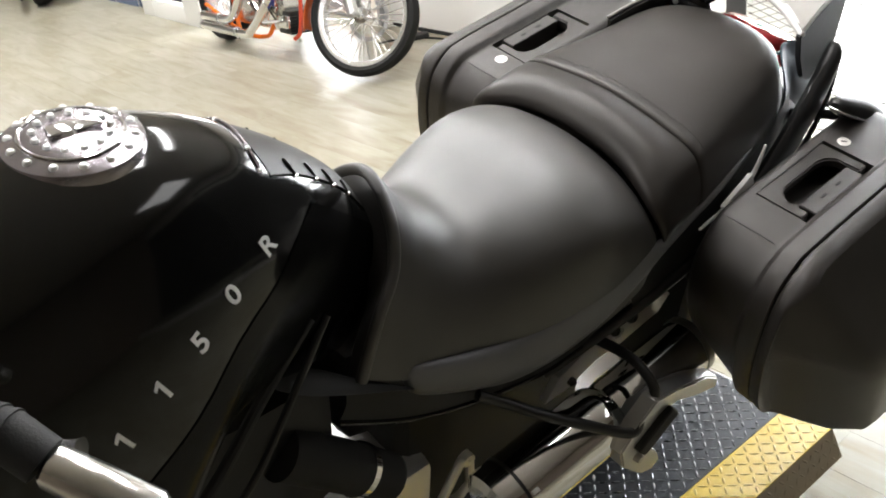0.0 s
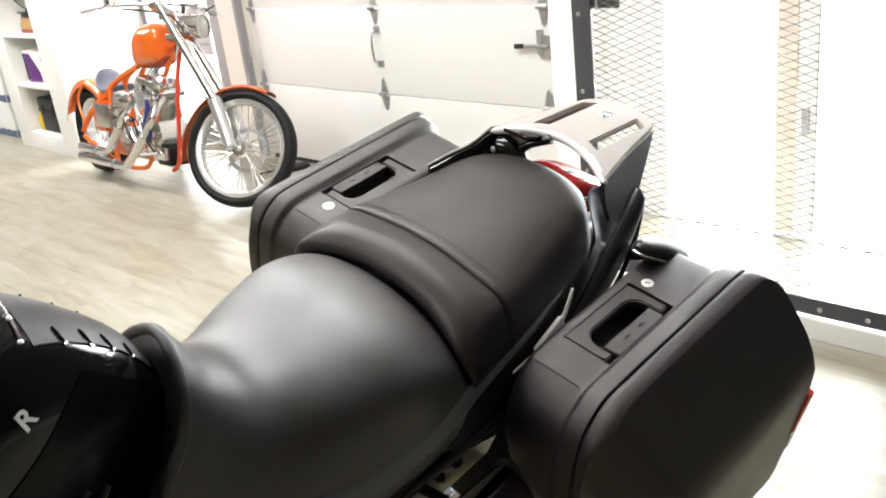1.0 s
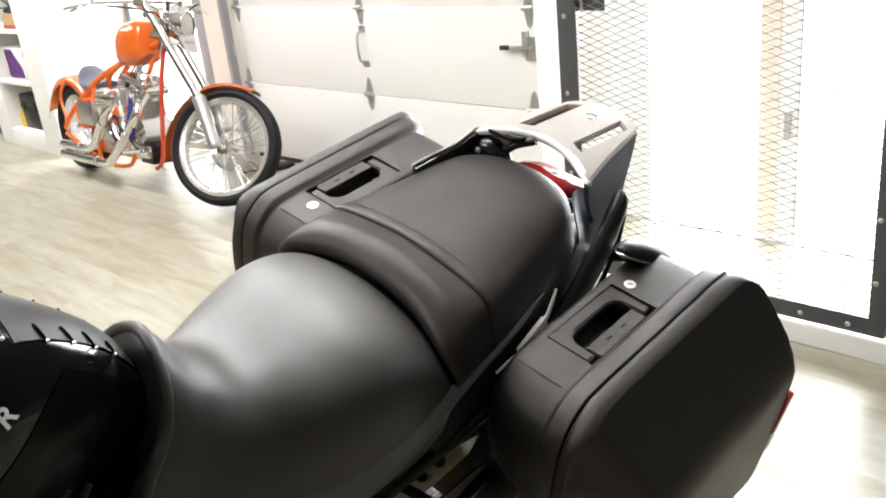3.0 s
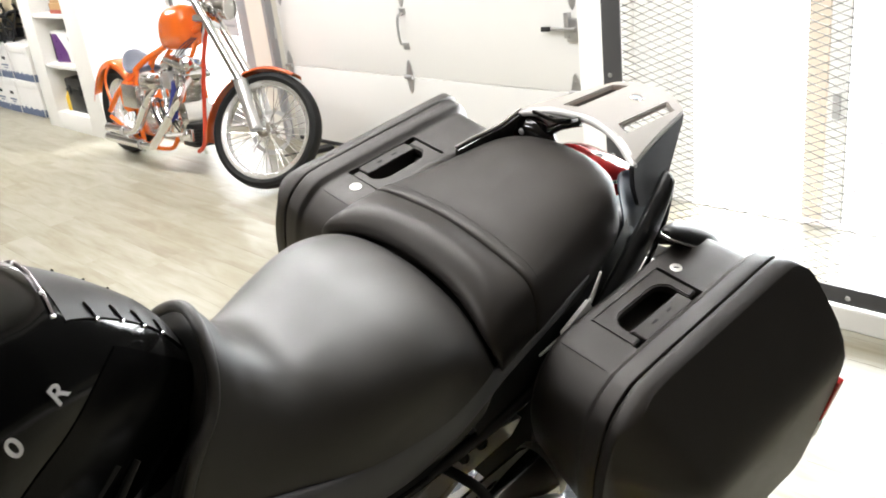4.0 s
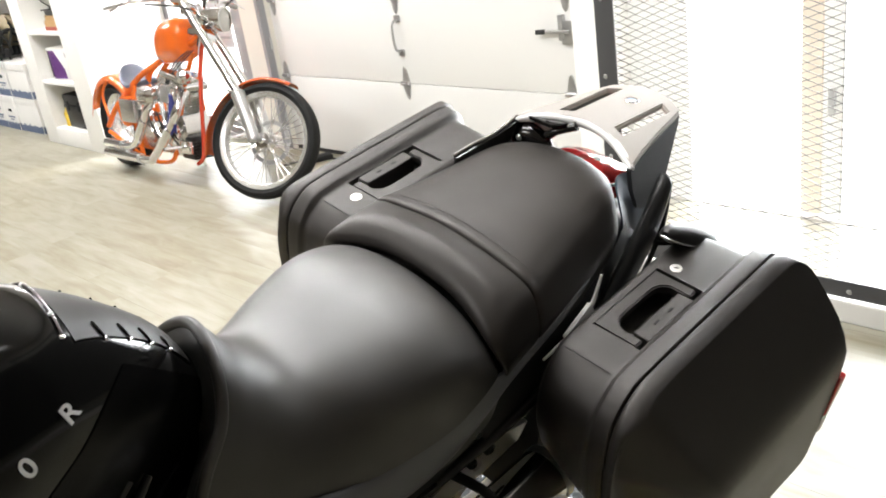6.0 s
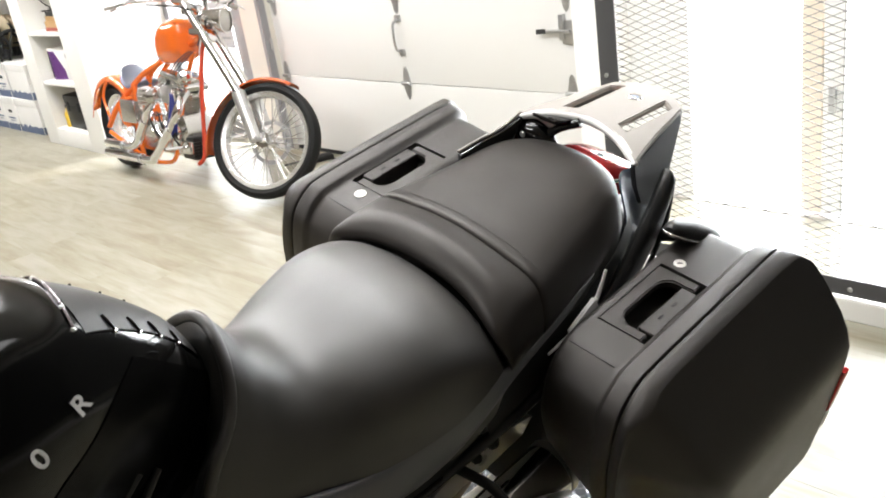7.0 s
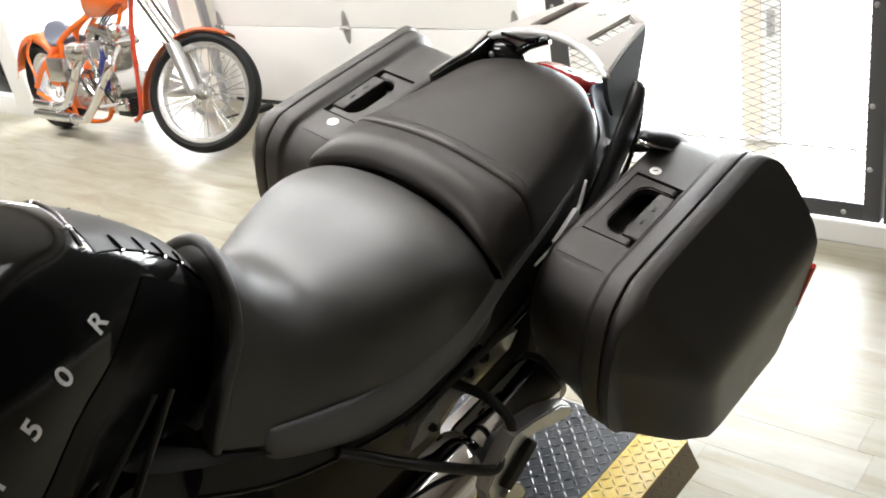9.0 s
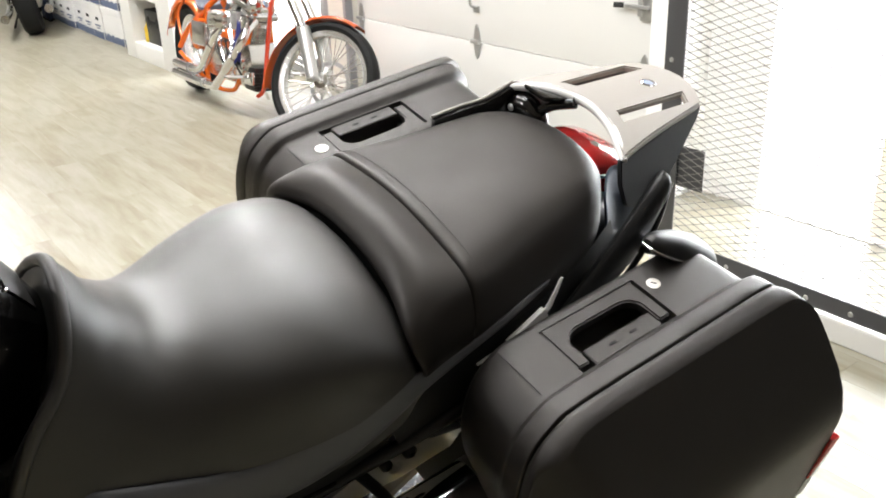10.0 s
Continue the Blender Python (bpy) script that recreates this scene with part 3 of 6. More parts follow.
def build_seats():
    half = [
        [(.540, 0, 1.12), (.535, -.04, 1.10), (.515, -.07, 1.06), (.478, -.092, 1.02), (.450, -.102, .95)],
        [(.556, 0, 1.185), (.550, -.052, 1.155), (.530, -.086, 1.10), (.488, -.107, 1.055), (.455, -.118, .975)],
        [(.573, 0, 1.205), (.565, -.060, 1.172), (.544, -.096, 1.115), (.500, -.119, 1.065), (.463, -.130, .980)],
        [(.590, 0, 1.188), (.584, -.064, 1.155), (.566, -.103, 1.10), (.528, -.128, 1.045), (.496, -.140, .965)],
        [(.620, 0, 1.145), (.616, -.066, 1.125), (.602, -.115, 1.07), (.578, -.143, 1.005), (.555, -.153, .940)],
        [(.68, 0, 1.108), (.68, -.074, 1.096), (.674, -.130, 1.058), (.664, -.162, .997), (.655, -.173, .905)],
        [(.77, 0, 1.118), (.77, -.094, 1.109), (.77, -.165, 1.074), (.768, -.196, 1.005), (.765, -.198, .895)],
        [(.86, 0, 1.138), (.86, -.115, 1.127), (.86, -.190, 1.086), (.86, -.215, 1.020), (.86, -.214, .90)],
        [(.945, 0, 1.131), (.945, -.115, 1.117), (.942, -.198, 1.075), (.942, -.220, 1.020), (.942, -.216, .93)],
        [(.982, 0, 1.098), (.979, -.113, 1.082), (.970, -.197, 1.043), (.968, -.218, 1.003), (.97, -.21, .945)],
        [(1.008, 0, 1.04), (1.004, -.11, 1.025), (.994, -.19, .992), (.99, -.207, .975), (.985, -.2, .95)],
    ]
    rows = smooth_rows([mirrored(h) for h in half], 6, 6)
    seat = part("rider_seat", grid_bm(rows), RIDER, bike, "black grained vinyl rider seat", sharp=80)
    # rolled edge along the seat's front
    crest = [(x - .004, y, z + .001) for x, y, z in mirrored(half[2])]
    part("edge_roll", tube_bm(crest, .0088, 12, smooth=6), RIDER, seat)
    def base_strip(s):
        rows = []
        for (x, y, z), h, w in (((.525, .138, .955), .004, .006), ((.532, .143, .950), .020, .010), ((.552, .150, .940), .029, .013), ((.62, .166, .921), .036, .014), ((.71, .184, .906), .043, .014),
                                ((.80, .201, .924), .048, .013), ((.88, .211, .955), .046, .011), ((.945, .216, .992), .036, .009), ((.985, .216, 1.010), .022, .007), ((1.02, .215, 1.020), .015, .005), ((1.06, .214, 1.036), .012, .004),
                                ((1.12, .210, 1.058), .012, .004), ((1.17, .204, 1.076), .010, .003), ((1.21, .198, 1.088), .005, .002)):
            rows.append([(x + .25 * h * math.sin(t), s * (y + w * math.cos(t)), z + h * math.sin(t)) for t in np.linspace(0, math.tau, 16, endpoint=False)])
        part("seat_base_strip", grid_bm(smooth_rows(rows, 1, 5, closed=True), closed=True, caps=True), STRIP, bike, "satin grey plastic strip under the seat", sharp=80)
    both(base_strip)
    half = [
        [(1.03, 0, 1.05), (1.03, -.1, 1.04), (1.02, -.17, 1.02), (1.01, -.185, 1.0), (1.01, -.19, .985)],
        [(1.004, 0, 1.102), (1.001, -.11, 1.087), (.990, -.186, 1.052), (.988, -.208, 1.015), (.99, -.2, .99)],
        [(.974, 0, 1.125), (.972, -.11, 1.110), (.958, -.198, 1.074), (.972, -.222, 1.033), (.985, -.21, 1.0)],
        [(.979, 0, 1.149), (.976, -.11, 1.135), (.961, -.199, 1.099), (.978, -.225, 1.050), (.99, -.215, 1.005)],
        [(1.010, 0, 1.168), (1.008, -.11, 1.156), (1.002, -.188, 1.124), (1.013, -.219, 1.067), (1.02, -.214, 1.02)],
        [(1.058, 0, 1.164), (1.058, -.11, 1.154), (1.058, -.186, 1.134), (1.06, -.213, 1.078), (1.06, -.211, 1.03)],
    ]
    rows = smooth_rows([mirrored(h) for h in half], 6, 6)
    p = part("pillion_seat", grid_bm(rows), LEATHER, bike, "black grained vinyl pillion seat with raised front edge", sharp=80)
    half = [
        [(1.061, 0, 1.158), (1.061, -.11, 1.148), (1.061, -.182, 1.127), (1.063, -.208, 1.073), (1.063, -.206, 1.03)],
        [(1.067, 0, 1.168), (1.067, -.11, 1.158), (1.067, -.185, 1.138), (1.068, -.213, 1.078), (1.068, -.211, 1.03)],
        [(1.10, 0, 1.172), (1.10, -.107, 1.163), (1.10, -.180, 1.141), (1.10, -.210, 1.083), (1.10, -.208, 1.035)],
        [(1.2, 0, 1.186), (1.2, -.1, 1.18), (1.2, -.16, 1.158), (1.2, -.195, 1.1), (1.2, -.197, 1.05)],
        [(1.32, 0, 1.203), (1.32, -.085, 1.198), (1.32, -.136, 1.182), (1.32, -.168, 1.13), (1.32, -.17, 1.08)],
        [(1.385, 0, 1.2), (1.383, -.06, 1.196), (1.377, -.106, 1.18), (1.37, -.134, 1.13), (1.365, -.138, 1.09)],
        [(1.412, 0, 1.175), (1.408, -.05, 1.17), (1.400, -.092, 1.155), (1.39, -.114, 1.115), (1.385, -.116, 1.09)],
        [(1.42, 0, 1.12), (1.416, -.045, 1.118), (1.405, -.085, 1.11), (1.395, -.105, 1.10), (1.39, -.105, 1.09)],
    ]
    rows = smooth_rows([mirrored(h) for h in half], 6, 7)
    part("cushion", grid_bm(rows), LEATHER, p, sharp=80)
    # stitched seam just behind the groove
    sec = catmull(mirrored([(1.082, 0, 1.1715), (1.082, -.109, 1.1625), (1.082, -.1825, 1.1405), (1.083, -.2115, 1.081)]), 26)
    st = bmesh.new()
    for a, b in zip(sec[::2], sec[1::2]):
        q = tube_bm([a, a + (b - a) * .75], .0007, 5)
        me = bpy.data.meshes.new("t")
        q.to_mesh(me)
        q.free()
        st.from_mesh(me)
        bpy.data.meshes.remove(me)
    o = part("stitching", st, STITCH, p, "row of dark grey stitches")
    tagged(o, kind="stuff")


build_seats()


def build_tank():
    half = [
        [(-.14, 0, 1.29), (-.14, -.08, 1.27), (-.14, -.14, 1.21), (-.14, -.17, 1.11), (-.14, -.17, 1.0)],
        [(.0, 0, 1.378), (.0, -.09, 1.36), (.0, -.168, 1.275), (.0, -.215, 1.15), (.0, -.235, .98)],
        [(.14, 0, 1.402), (.14, -.09, 1.378), (.14, -.163, 1.283), (.13, -.216, 1.14), (.10, -.238, .99)],
        [(.25, 0, 1.400), (.25, -.085, 1.370), (.248, -.150, 1.268), (.225, -.194, 1.14), (.175, -.204, 1.03)],
        [(.34, 0, 1.370), (.34, -.072, 1.343), (.335, -.125, 1.260), (.30, -.16, 1.155), (.245, -.158, 1.07)],
        [(.40, 0, 1.332), (.40, -.064, 1.308), (.388, -.108, 1.238), (.35, -.138, 1.16), (.30, -.14, 1.09)],
        [(.45, 0, 1.296), (.45, -.055, 1.272), (.436, -.092, 1.208), (.40, -.112, 1.13), (.36, -.115, 1.05)],
        [(.51, 0, 1.238), (.507, -.043, 1.218), (.495, -.068, 1.165), (.465, -.082, 1.09), (.43, -.085, 1.01)],
        [(.555, 0, 1.165), (.55, -.032, 1.15), (.54, -.05, 1.115), (.52, -.058, 1.05), (.49, -.06, .98)],
    ]
    rows = smooth_rows([mirrored(h) for h in half], 8, 8)
    tank = part("fuel_tank", grid_bm(rows), GLOSS, bike, "glossy black painted fuel tank", sharp=80)
    def laid(p, lift):
        ok, hit, nrm, _ = tank.closest_point_on_mesh(Vector(p))
        return hit + (nrm if nrm.z > 0 else -nrm) * lift
    # satin pad over the tank's rear, a bright rib before it and short clips along its edge
    edge = catmull([(.388, .064, 1.312), (.40, .060, 1.306), (.43, .051, 1.288), (.46, .044, 1.265), (.49, .038, 1.238), (.52, .033, 1.204), (.54, .028, 1.172)], 4)
    rows = [[laid((x, w * f, zc + (1 - f * f) * .035), .0012) for f in np.linspace(-1, 1, 15)] for x, w, zc in edge]
    pad = part("tank_pad", grid_bm(rows), PAD, tank, "satin black pad behind the filler", sharp=80)
    rib = part("trim_rib", tube_bm(catmull([laid((.380, y, 1.343 - 3.5 * y * y), .0016) for y in np.linspace(.066, -.066, 11)], 2), .0021, 8), CAP, tank, "bright rib across the tank")
    for y in (.066, .036, -.036, -.066):
        part("rib_pin", moved(lathe_bm([(0, .003), (.0026, .0024), (.0036, 0)], "z", (0, 0, 0), 10), Matrix.Translation(laid((.380, y, 1.343 - 3.5 * y * y), .001))), LETTER, rib)

    def pad_side(s):
        part("pad_edge", tube_bm([laid((x, s * w, zc), .0012) for x, w, zc in edge], .0012, 8), GLOSS, pad)
        for x, w, zc, up in ((.422, .053, 1.293, .016), (.455, .045, 1.270, .018), (.482, .040, 1.246, .020), (.507, .035, 1.220, .014)):
            c = part("pad_clip", tube_bm([laid((x + .002, s * w, zc - .004), .001), laid((x, s * w * .88, zc + up * .5), .0024), laid((x - .001, s * w * .74, zc + up), .0016)], .0018, 8, smooth=3), GLOSS, pad)
            part("clip_pin", moved(lathe_bm([(0, .003), (.0022, .0024), (.0032, 0)], "z", (0, 0, 0), 10), Matrix.Translation(laid((x + .002, s * w, zc - .004), .001))), CHROME, c)
        # shade of the knee recess, drawn as a black sheet behind a straight crease
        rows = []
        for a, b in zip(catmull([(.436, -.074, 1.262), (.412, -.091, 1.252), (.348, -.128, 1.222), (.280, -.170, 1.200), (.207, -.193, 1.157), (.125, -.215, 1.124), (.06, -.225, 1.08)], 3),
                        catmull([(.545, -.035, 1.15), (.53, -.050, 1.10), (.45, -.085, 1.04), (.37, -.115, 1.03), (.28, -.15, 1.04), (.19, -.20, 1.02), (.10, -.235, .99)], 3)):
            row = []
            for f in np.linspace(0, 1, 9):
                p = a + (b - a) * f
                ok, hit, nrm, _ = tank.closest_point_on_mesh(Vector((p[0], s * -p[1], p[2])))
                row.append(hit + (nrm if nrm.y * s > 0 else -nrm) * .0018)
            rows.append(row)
        part("knee_panel", grid_bm(rows), KNEE_SHADE, tank, "black sheet on the tank for the shade in the knee recess", sharp=80)
    both(pad_side)
    # filler cap
    capm = pose(.212, 0, 1.3945, 0, 4, 0)
    cap = part("filler_cap", moved(lathe_bm([(0, .016), (.020, .016), (.030, .0135), (.044, .0135), (.050, .010), (.060, .0085), (.069, .004), (.072, -.004), (.071, -.03)], "z", sides=56), capm), CAP, bike, "round polished filler cap with a bolted ring")
    # bolts and bosses in pale letter silver: lamp glints put into their colour
    for k in range(14):
        a = k * math.tau / 14
        part("cap_bolt", moved(lathe_bm([(0, .0030), (.0030, .0026), (.0044, .0010), (.0048, -.002)], "z", (.0595 * math.cos(a), .0595 * math.sin(a), .0082), 12), capm), LETTER, cap)
    part("cap_flap", moved(joined(box_bm(-.024, .030, -.010, .010, .015, .021, .004), lathe_bm([(0, .022), (.010, .021), (.0145, .015)], "z", (-.005, 0, 0), 24)), capm), CHROME, cap)
    for k in range(13):
        a = k * math.tau / 13 + .3
        part("cap_boss", moved(lathe_bm([(0, .0042), (.0032, .0032), (.0044, -.001)], "z", (.037 * math.cos(a), .037 * math.sin(a), .0135), 12), capm), LETTER, cap)
    part("cap_ring", moved(tube_bm([(.0505 * math.cos(a), .0505 * math.sin(a), .0115) for a in np.linspace(0, math.tau, 48, endpoint=False)], .0018, 8, closed=True), capm), CHROME, cap)
    # characters along the tank's side, each laid on the surface
    spots = [("1", (.130, -.199, 1.189)), ("1", (.183, -.188, 1.214)), ("5", (.236, -.168, 1.230)), ("0", (.291, -.152, 1.252)), ("R", (.352, -.119, 1.268))]
    for k, (ch, p) in enumerate(spots):
        ok, hit, nrm, _ = tank.closest_point_on_mesh(Vector(p))
        a = Vector(spots[max(k - 1, 0)][1])
        b = Vector(spots[min(k + 1, 4)][1])
        along = b - a
        along = (along - nrm * along.dot(nrm)).normalized()
        if nrm.y > 0:
            nrm = -nrm
        up = nrm.cross(along).normalized()
        if ch == "1":
            b1 = bmesh.new()
            line = [(-.0020, -.0125), (.0024, -.0125), (.0024, .0125), (-.0008, .0125), (-.0078, .0078), (-.0078, .0036), (-.0020, .0068)]
            lo, hi = [[b1.verts.new((x, y, z)) for x, y in line] for z in (-.0004, .0004)]
            b1.faces.new(hi)
            for q in range(len(line)):
                b1.faces.new((lo[q], lo[(q + 1) % len(line)], hi[(q + 1) % len(line)], hi[q]))
            lm = bpy.data.meshes.new("letter")
            b1.to_mesh(lm)
            b1.free()
        else:
            cu = bpy.data.curves.new("letter", "FONT")
            cu.body, cu.size, cu.align_x, cu.align_y, cu.extrude, cu.offset = ch, .034, "CENTER", "CENTER", .0004, .0007
            tmp = new("tmp_letter", cu)
            bpy.context.view_layer.update()
            lm = bpy.data.meshes.new_from_object(tmp.evaluated_get(bpy.context.evaluated_depsgraph_get()))
            bpy.data.objects.remove(tmp)
        lm.transform(Matrix((along, up, nrm)).transposed().to_4x4())
        lm.transform(Matrix.Translation(hit + nrm * .0012))
        lm.materials.clear()
        lm.materials.append(LETTER)
        o = new("letter", lm)
        o.parent = tank
        tagged(o, "silver character on the tank")


build_tank()


def build_body():
    # gloss side panels and dark frame under the seat
    def side_panel(s):
        rows = [[(.30, s * .085, 1.08), (.42, s * .095, 1.0), (.45, s * .11, .95), (.43, s * .115, .90)],
                [(.36, s * .125, 1.02), (.50, s * .140, .955), (.54, s * .150, .905), (.53, s * .148, .865)],
                [(.50, s * .15, .95), (.60, s * .160, .90), (.655, s * .166, .86), (.65, s * .166, .835)],
                [(.66, s * .17, .885), (.76, s * .178, .868), (.81, s * .18, .84), (.80, s * .18, .818)],
                [(.86, s * .185, .885), (.92, s * .188, .88), (.96, s * .188, .87), (.95, s * .188, .845)]]
        part("panel_edge", tube_bm([r[-1] for r in rows], .0045, 10, smooth=6), GLOSS, bike)
        part("side_panel", grid_bm(smooth_rows(rows, 5, 5)), SIDEPANEL, bike, "dull black side panel", sharp=80)
        rows = [[(.93, s * .205, .955), (.95, s * .205, .90), (.97, s * .20, .86)],
                [(1.04, s * .208, 1.015), (1.06, s * .208, .955), (1.08, s * .205, .91)],
                [(1.16, s * .20, 1.045), (1.18, s * .20, 1.0), (1.20, s * .198, .965)],
                [(1.28, s * .185, 1.085), (1.30, s * .185, 1.05), (1.31, s * .18, 1.02)],
                [(1.38, s * .15, 1.12), (1.40, s * .15, 1.08), (1.41, s * .145, 1.05)]]
        part("tail_panel", grid_bm(smooth_rows(rows, 5, 5)), SIDEPANEL, bike, "dull black tail panel", sharp=80)
        part("subframe_tube", tube_bm([(.80, s * .165, .79), (1.0, s * .205, .88), (1.15, s * .212, .935), (1.30, s * .205, 1.0), (1.42, s * .17, 1.06)], .011, 12, smooth=5), BLACK_STEEL, bike)
        if s < 0:
            # near-white bar and plate drawn for the white strip along the tail
            sb = part("side_bar", tube_bm([(1.069, -.224, 1.006), (1.100, -.224, 1.013), (1.130, -.224, 1.019), (1.186, -.224, 1.058), (1.200, -.223, 1.085), (1.208, -.222, 1.114)], [.0022, .0035, .0045, .0045, .0035, .0025], 10, smooth=5), RACK_EDGE, bike, "near-white bar along the tail")
            part("bar_plate", moved(box_bm(-.037, .037, -.0045, .0045, -.014, .014, .002), Matrix.Translation((1.159, -.224, 1.037)) @ pose(0, 0, 0, 0, -34, 0)), RACK_EDGE, sb)
        # frame tube and cables beside the tank's lower edge
        part("frame_tube", tube_bm([(.36, s * .115, 1.165), (.27, s * .125, 1.085), (.16, s * .14, .99), (.02, s * .15, .88)], .014, 12, smooth=5), BLACK_STEEL, bike)
        part("fuel_hose", tube_bm([(.40, s * .108, 1.12), (.31, s * .13, 1.05), (.22, s * .148, .965), (.10, s * .15, .86)], .008, 10, smooth=5), RUBBER, bike)
        part("fuel_line", tube_bm([(.43, s * .10, 1.10), (.35, s * .135, 1.03), (.27, s * .155, .94), (.16, s * .16, .84)], .0055, 10, smooth=5), BLACK_STEEL, bike)
    both(side_panel)
    part("undertray", box_bm(.45, 1.40, -.10, .10, .80, 1.0, .04), PLASTIC, bike)
    part("inner_tail", box_bm(.95, 1.40, -.155, .155, .96, 1.075, .03), PLASTIC, bike)
    part("airbox", box_bm(.0, .44, -.10, .10, .70, .98, .04), SIDEPANEL, bike)
    # black blocks added to keep the gaps under seat and tail dark
    part("inner_mudguard", joined(box_bm(.98, 1.44, -.125, .125, .66, .965, .05, 3), box_bm(1.125, 1.43, -.212, .212, .56, .95, .03, 3)), SIDEPANEL, bike, "added black block filling the dark space round the rear wheel")
    part("seat_pan", box_bm(.90, 1.08, -.183, .183, .93, 1.03, .02), SIDEPANEL, bike)
    part("drive_housing", box_bm(.55, 1.02, -.10, .12, .40, .80, .05, 3), SIDEPANEL, bike, "added black block filling the dark space behind the gearbox")
    # engine, gearbox and swing arm
    part("gearbox", joined(box_bm(.30, .60, -.13, .13, .45, .684, .02), box_bm(.34, .57, -.155, .155, .48, .60, .025)), ALU_SATIN, bike, "cast aluminium gearbox")

    def flank(s):
        # intake hose with its clamp, and the cast bracket behind the gearbox
        h = part("intake_hose", tube_bm([(.34, s * .10, .89), (.42, s * .118, .815), (.50, s * .13, .73)], .040, 20, smooth=4), RUBBER, bike, "black rubber intake hose")
        d = Vector((.08, s * .012, -.085)).normalized()
        part("hose_clamp", tube_bm([Vector((.452, s * .123, .782)) - d * .006, Vector((.452, s * .123, .782)) + d * .006], .0425, 24), CHROME, h)
        b = part("bracket", tube_bm([(.60, s * .145, .57), (.652, s * .142, .662), (.668, s * .142, .650), (.672, s * .145, .58), (.648, s * .145, .56)], .0085, 10, closed=True), ALU_SATIN, bike, "cast aluminium bracket")
        part("bracket_eye", lathe_bm([(.004, -.008), (.013, -.008), (.013, .008), (.004, .008)], "y", (.660, s * .143, .656), 16), ALU_SATIN, b)
    both(flank)
    part("engine_block", box_bm(-.15, .34, -.17, .17, .40, .78, .04), ALU, bike, "cast aluminium engine block")

    def cylinder(s):
        prof = [(0, .16)]
        for k in range(6):
            h = .18 + .02 * k
            prof += [(.062, h - .002), (.085, h), (.085, h + .011), (.062, h + .013)]
        prof += [(.062, .31), (0, .31)]
        c = part("cylinder", lathe_bm([(r, s * h) for r, h in prof], "y", (.02, 0, .62), 24), ALU, bike, "finned aluminium cylinder")
        part("valve_cover", box_bm(-.075, .115, min(s * .30, s * .42), max(s * .30, s * .42), .53, .71, .03), ALU, c)
    both(cylinder)
    part("swing_arm", tube_bm([(.70, .10, .52), (1.0, .13, .52), (1.25, .10, .52)], [.05, .045, .06], 14, smooth=4), BLACK_STEEL, bike)
    for nm, x, r in (("rear_wheel", 1.25, .33), ("front_wheel", -.60, .33)):
        w = part(nm, lathe_bm([(r - .095, -.055), (r - .05, -.085), (r - .012, -.06), (r, 0), (r - .012, .06), (r - .05, .085), (r - .095, .055)], "y", (x, 0, .30 + r * .72), 48), RUBBER, bike, "black tyre on a cast rim")
        part("rim", lathe_bm([(r - .10, -.06), (r - .115, -.05), (r - .118, 0), (r - .115, .05), (r - .10, .06), (r - .095, .055), (r - .095, -.055)], "y", (x, 0, .30 + r * .72), 48), SILVER, w)
        for k in range(5):
            a = k * math.tau / 5
            part("spoke", tube_bm([(x + .05 * math.cos(a), 0, .30 + r * .72 + .05 * math.sin(a)), (x + .22 * math.cos(a), 0, .30 + r * .72 + .22 * math.sin(a))], .016, 8), SILVER, w)
        part("hub", lathe_bm([(0, -.06), (.05, -.06), (.06, 0), (.05, .06), (0, .06)], "y", (x, 0, .30 + r * .72), 24), SILVER, w)
    both(lambda s: part("fork_leg", tube_bm([(-.62, s * .10, .54), (-.30, s * .10, 1.22)], .026, 14), SILVER, bike))
    part("headlamp", lathe_bm([(0, -.12), (.05, -.11), (.085, -.03), (.09, .04), (.082, .05), (0, .058)], "x", (-.42, 0, 1.12), 28), CHROME, bike, "round chrome headlamp")
    part("side_stand", tube_bm([(.42, -.16, .47), (.50, -.30, .335)], .012, 10), BLACK_STEEL, bike, "black steel side stand, folded out")


build_body()


def build_handlebar():
    bar = part("handlebar", tube_bm([(-.02, .275, 1.445), (-.10, .22, 1.45), (-.24, .10, 1.43), (-.24, -.10, 1.43), (-.10, -.22, 1.45), (-.02, -.275, 1.445)], .012, 14, smooth=6), BLACK_STEEL, bike, "black handlebar")

    def grip(s):
        g = part("grip", tube_bm([(-.025, s * .268, 1.446), (-.01, s * .29, 1.442), (.030, s * .352, 1.428), (.042, s * .374, 1.414)], [.016, .0175, .0175, .017], 18), RUBBER, bar, "ribbed black rubber grip")
        for k in range(9):
            f = k / 8
            p = Vector((-.01, s * .29, 1.442)).lerp(Vector((.030, s * .352, 1.428)), f)
            d = Vector((.040, s * .062, -.014)).normalized() * .0012
            part("grip_rib", tube_bm([p - d, p + d], .0186, 18), RUBBER, g)
        part("bar_end", tube_bm([(.043, s * .376, 1.412), (.045, s * .379, 1.411), (.082, s * .440, 1.394), (.084, s * .443, 1.393)], [.013, .0155, .0165, .014], 20), ALU_BRIGHT, bar, "silver bar-end weight")
        part("lever", tube_bm([(-.06, s * .27, 1.425), (.0, s * .31, 1.40), (.055, s * .352, 1.392), (.066, s * .362, 1.392)], [.010, .008, .007, .010], 12, smooth=5), BLACK_STEEL, bar, "black lever")
        part("switch_box", box_bm(-.095, -.045, min(s * .215, s * .262), max(s * .215, s * .262), 1.425, 1.475, .01), PLASTIC, bar)
    both(grip)


build_handlebar()


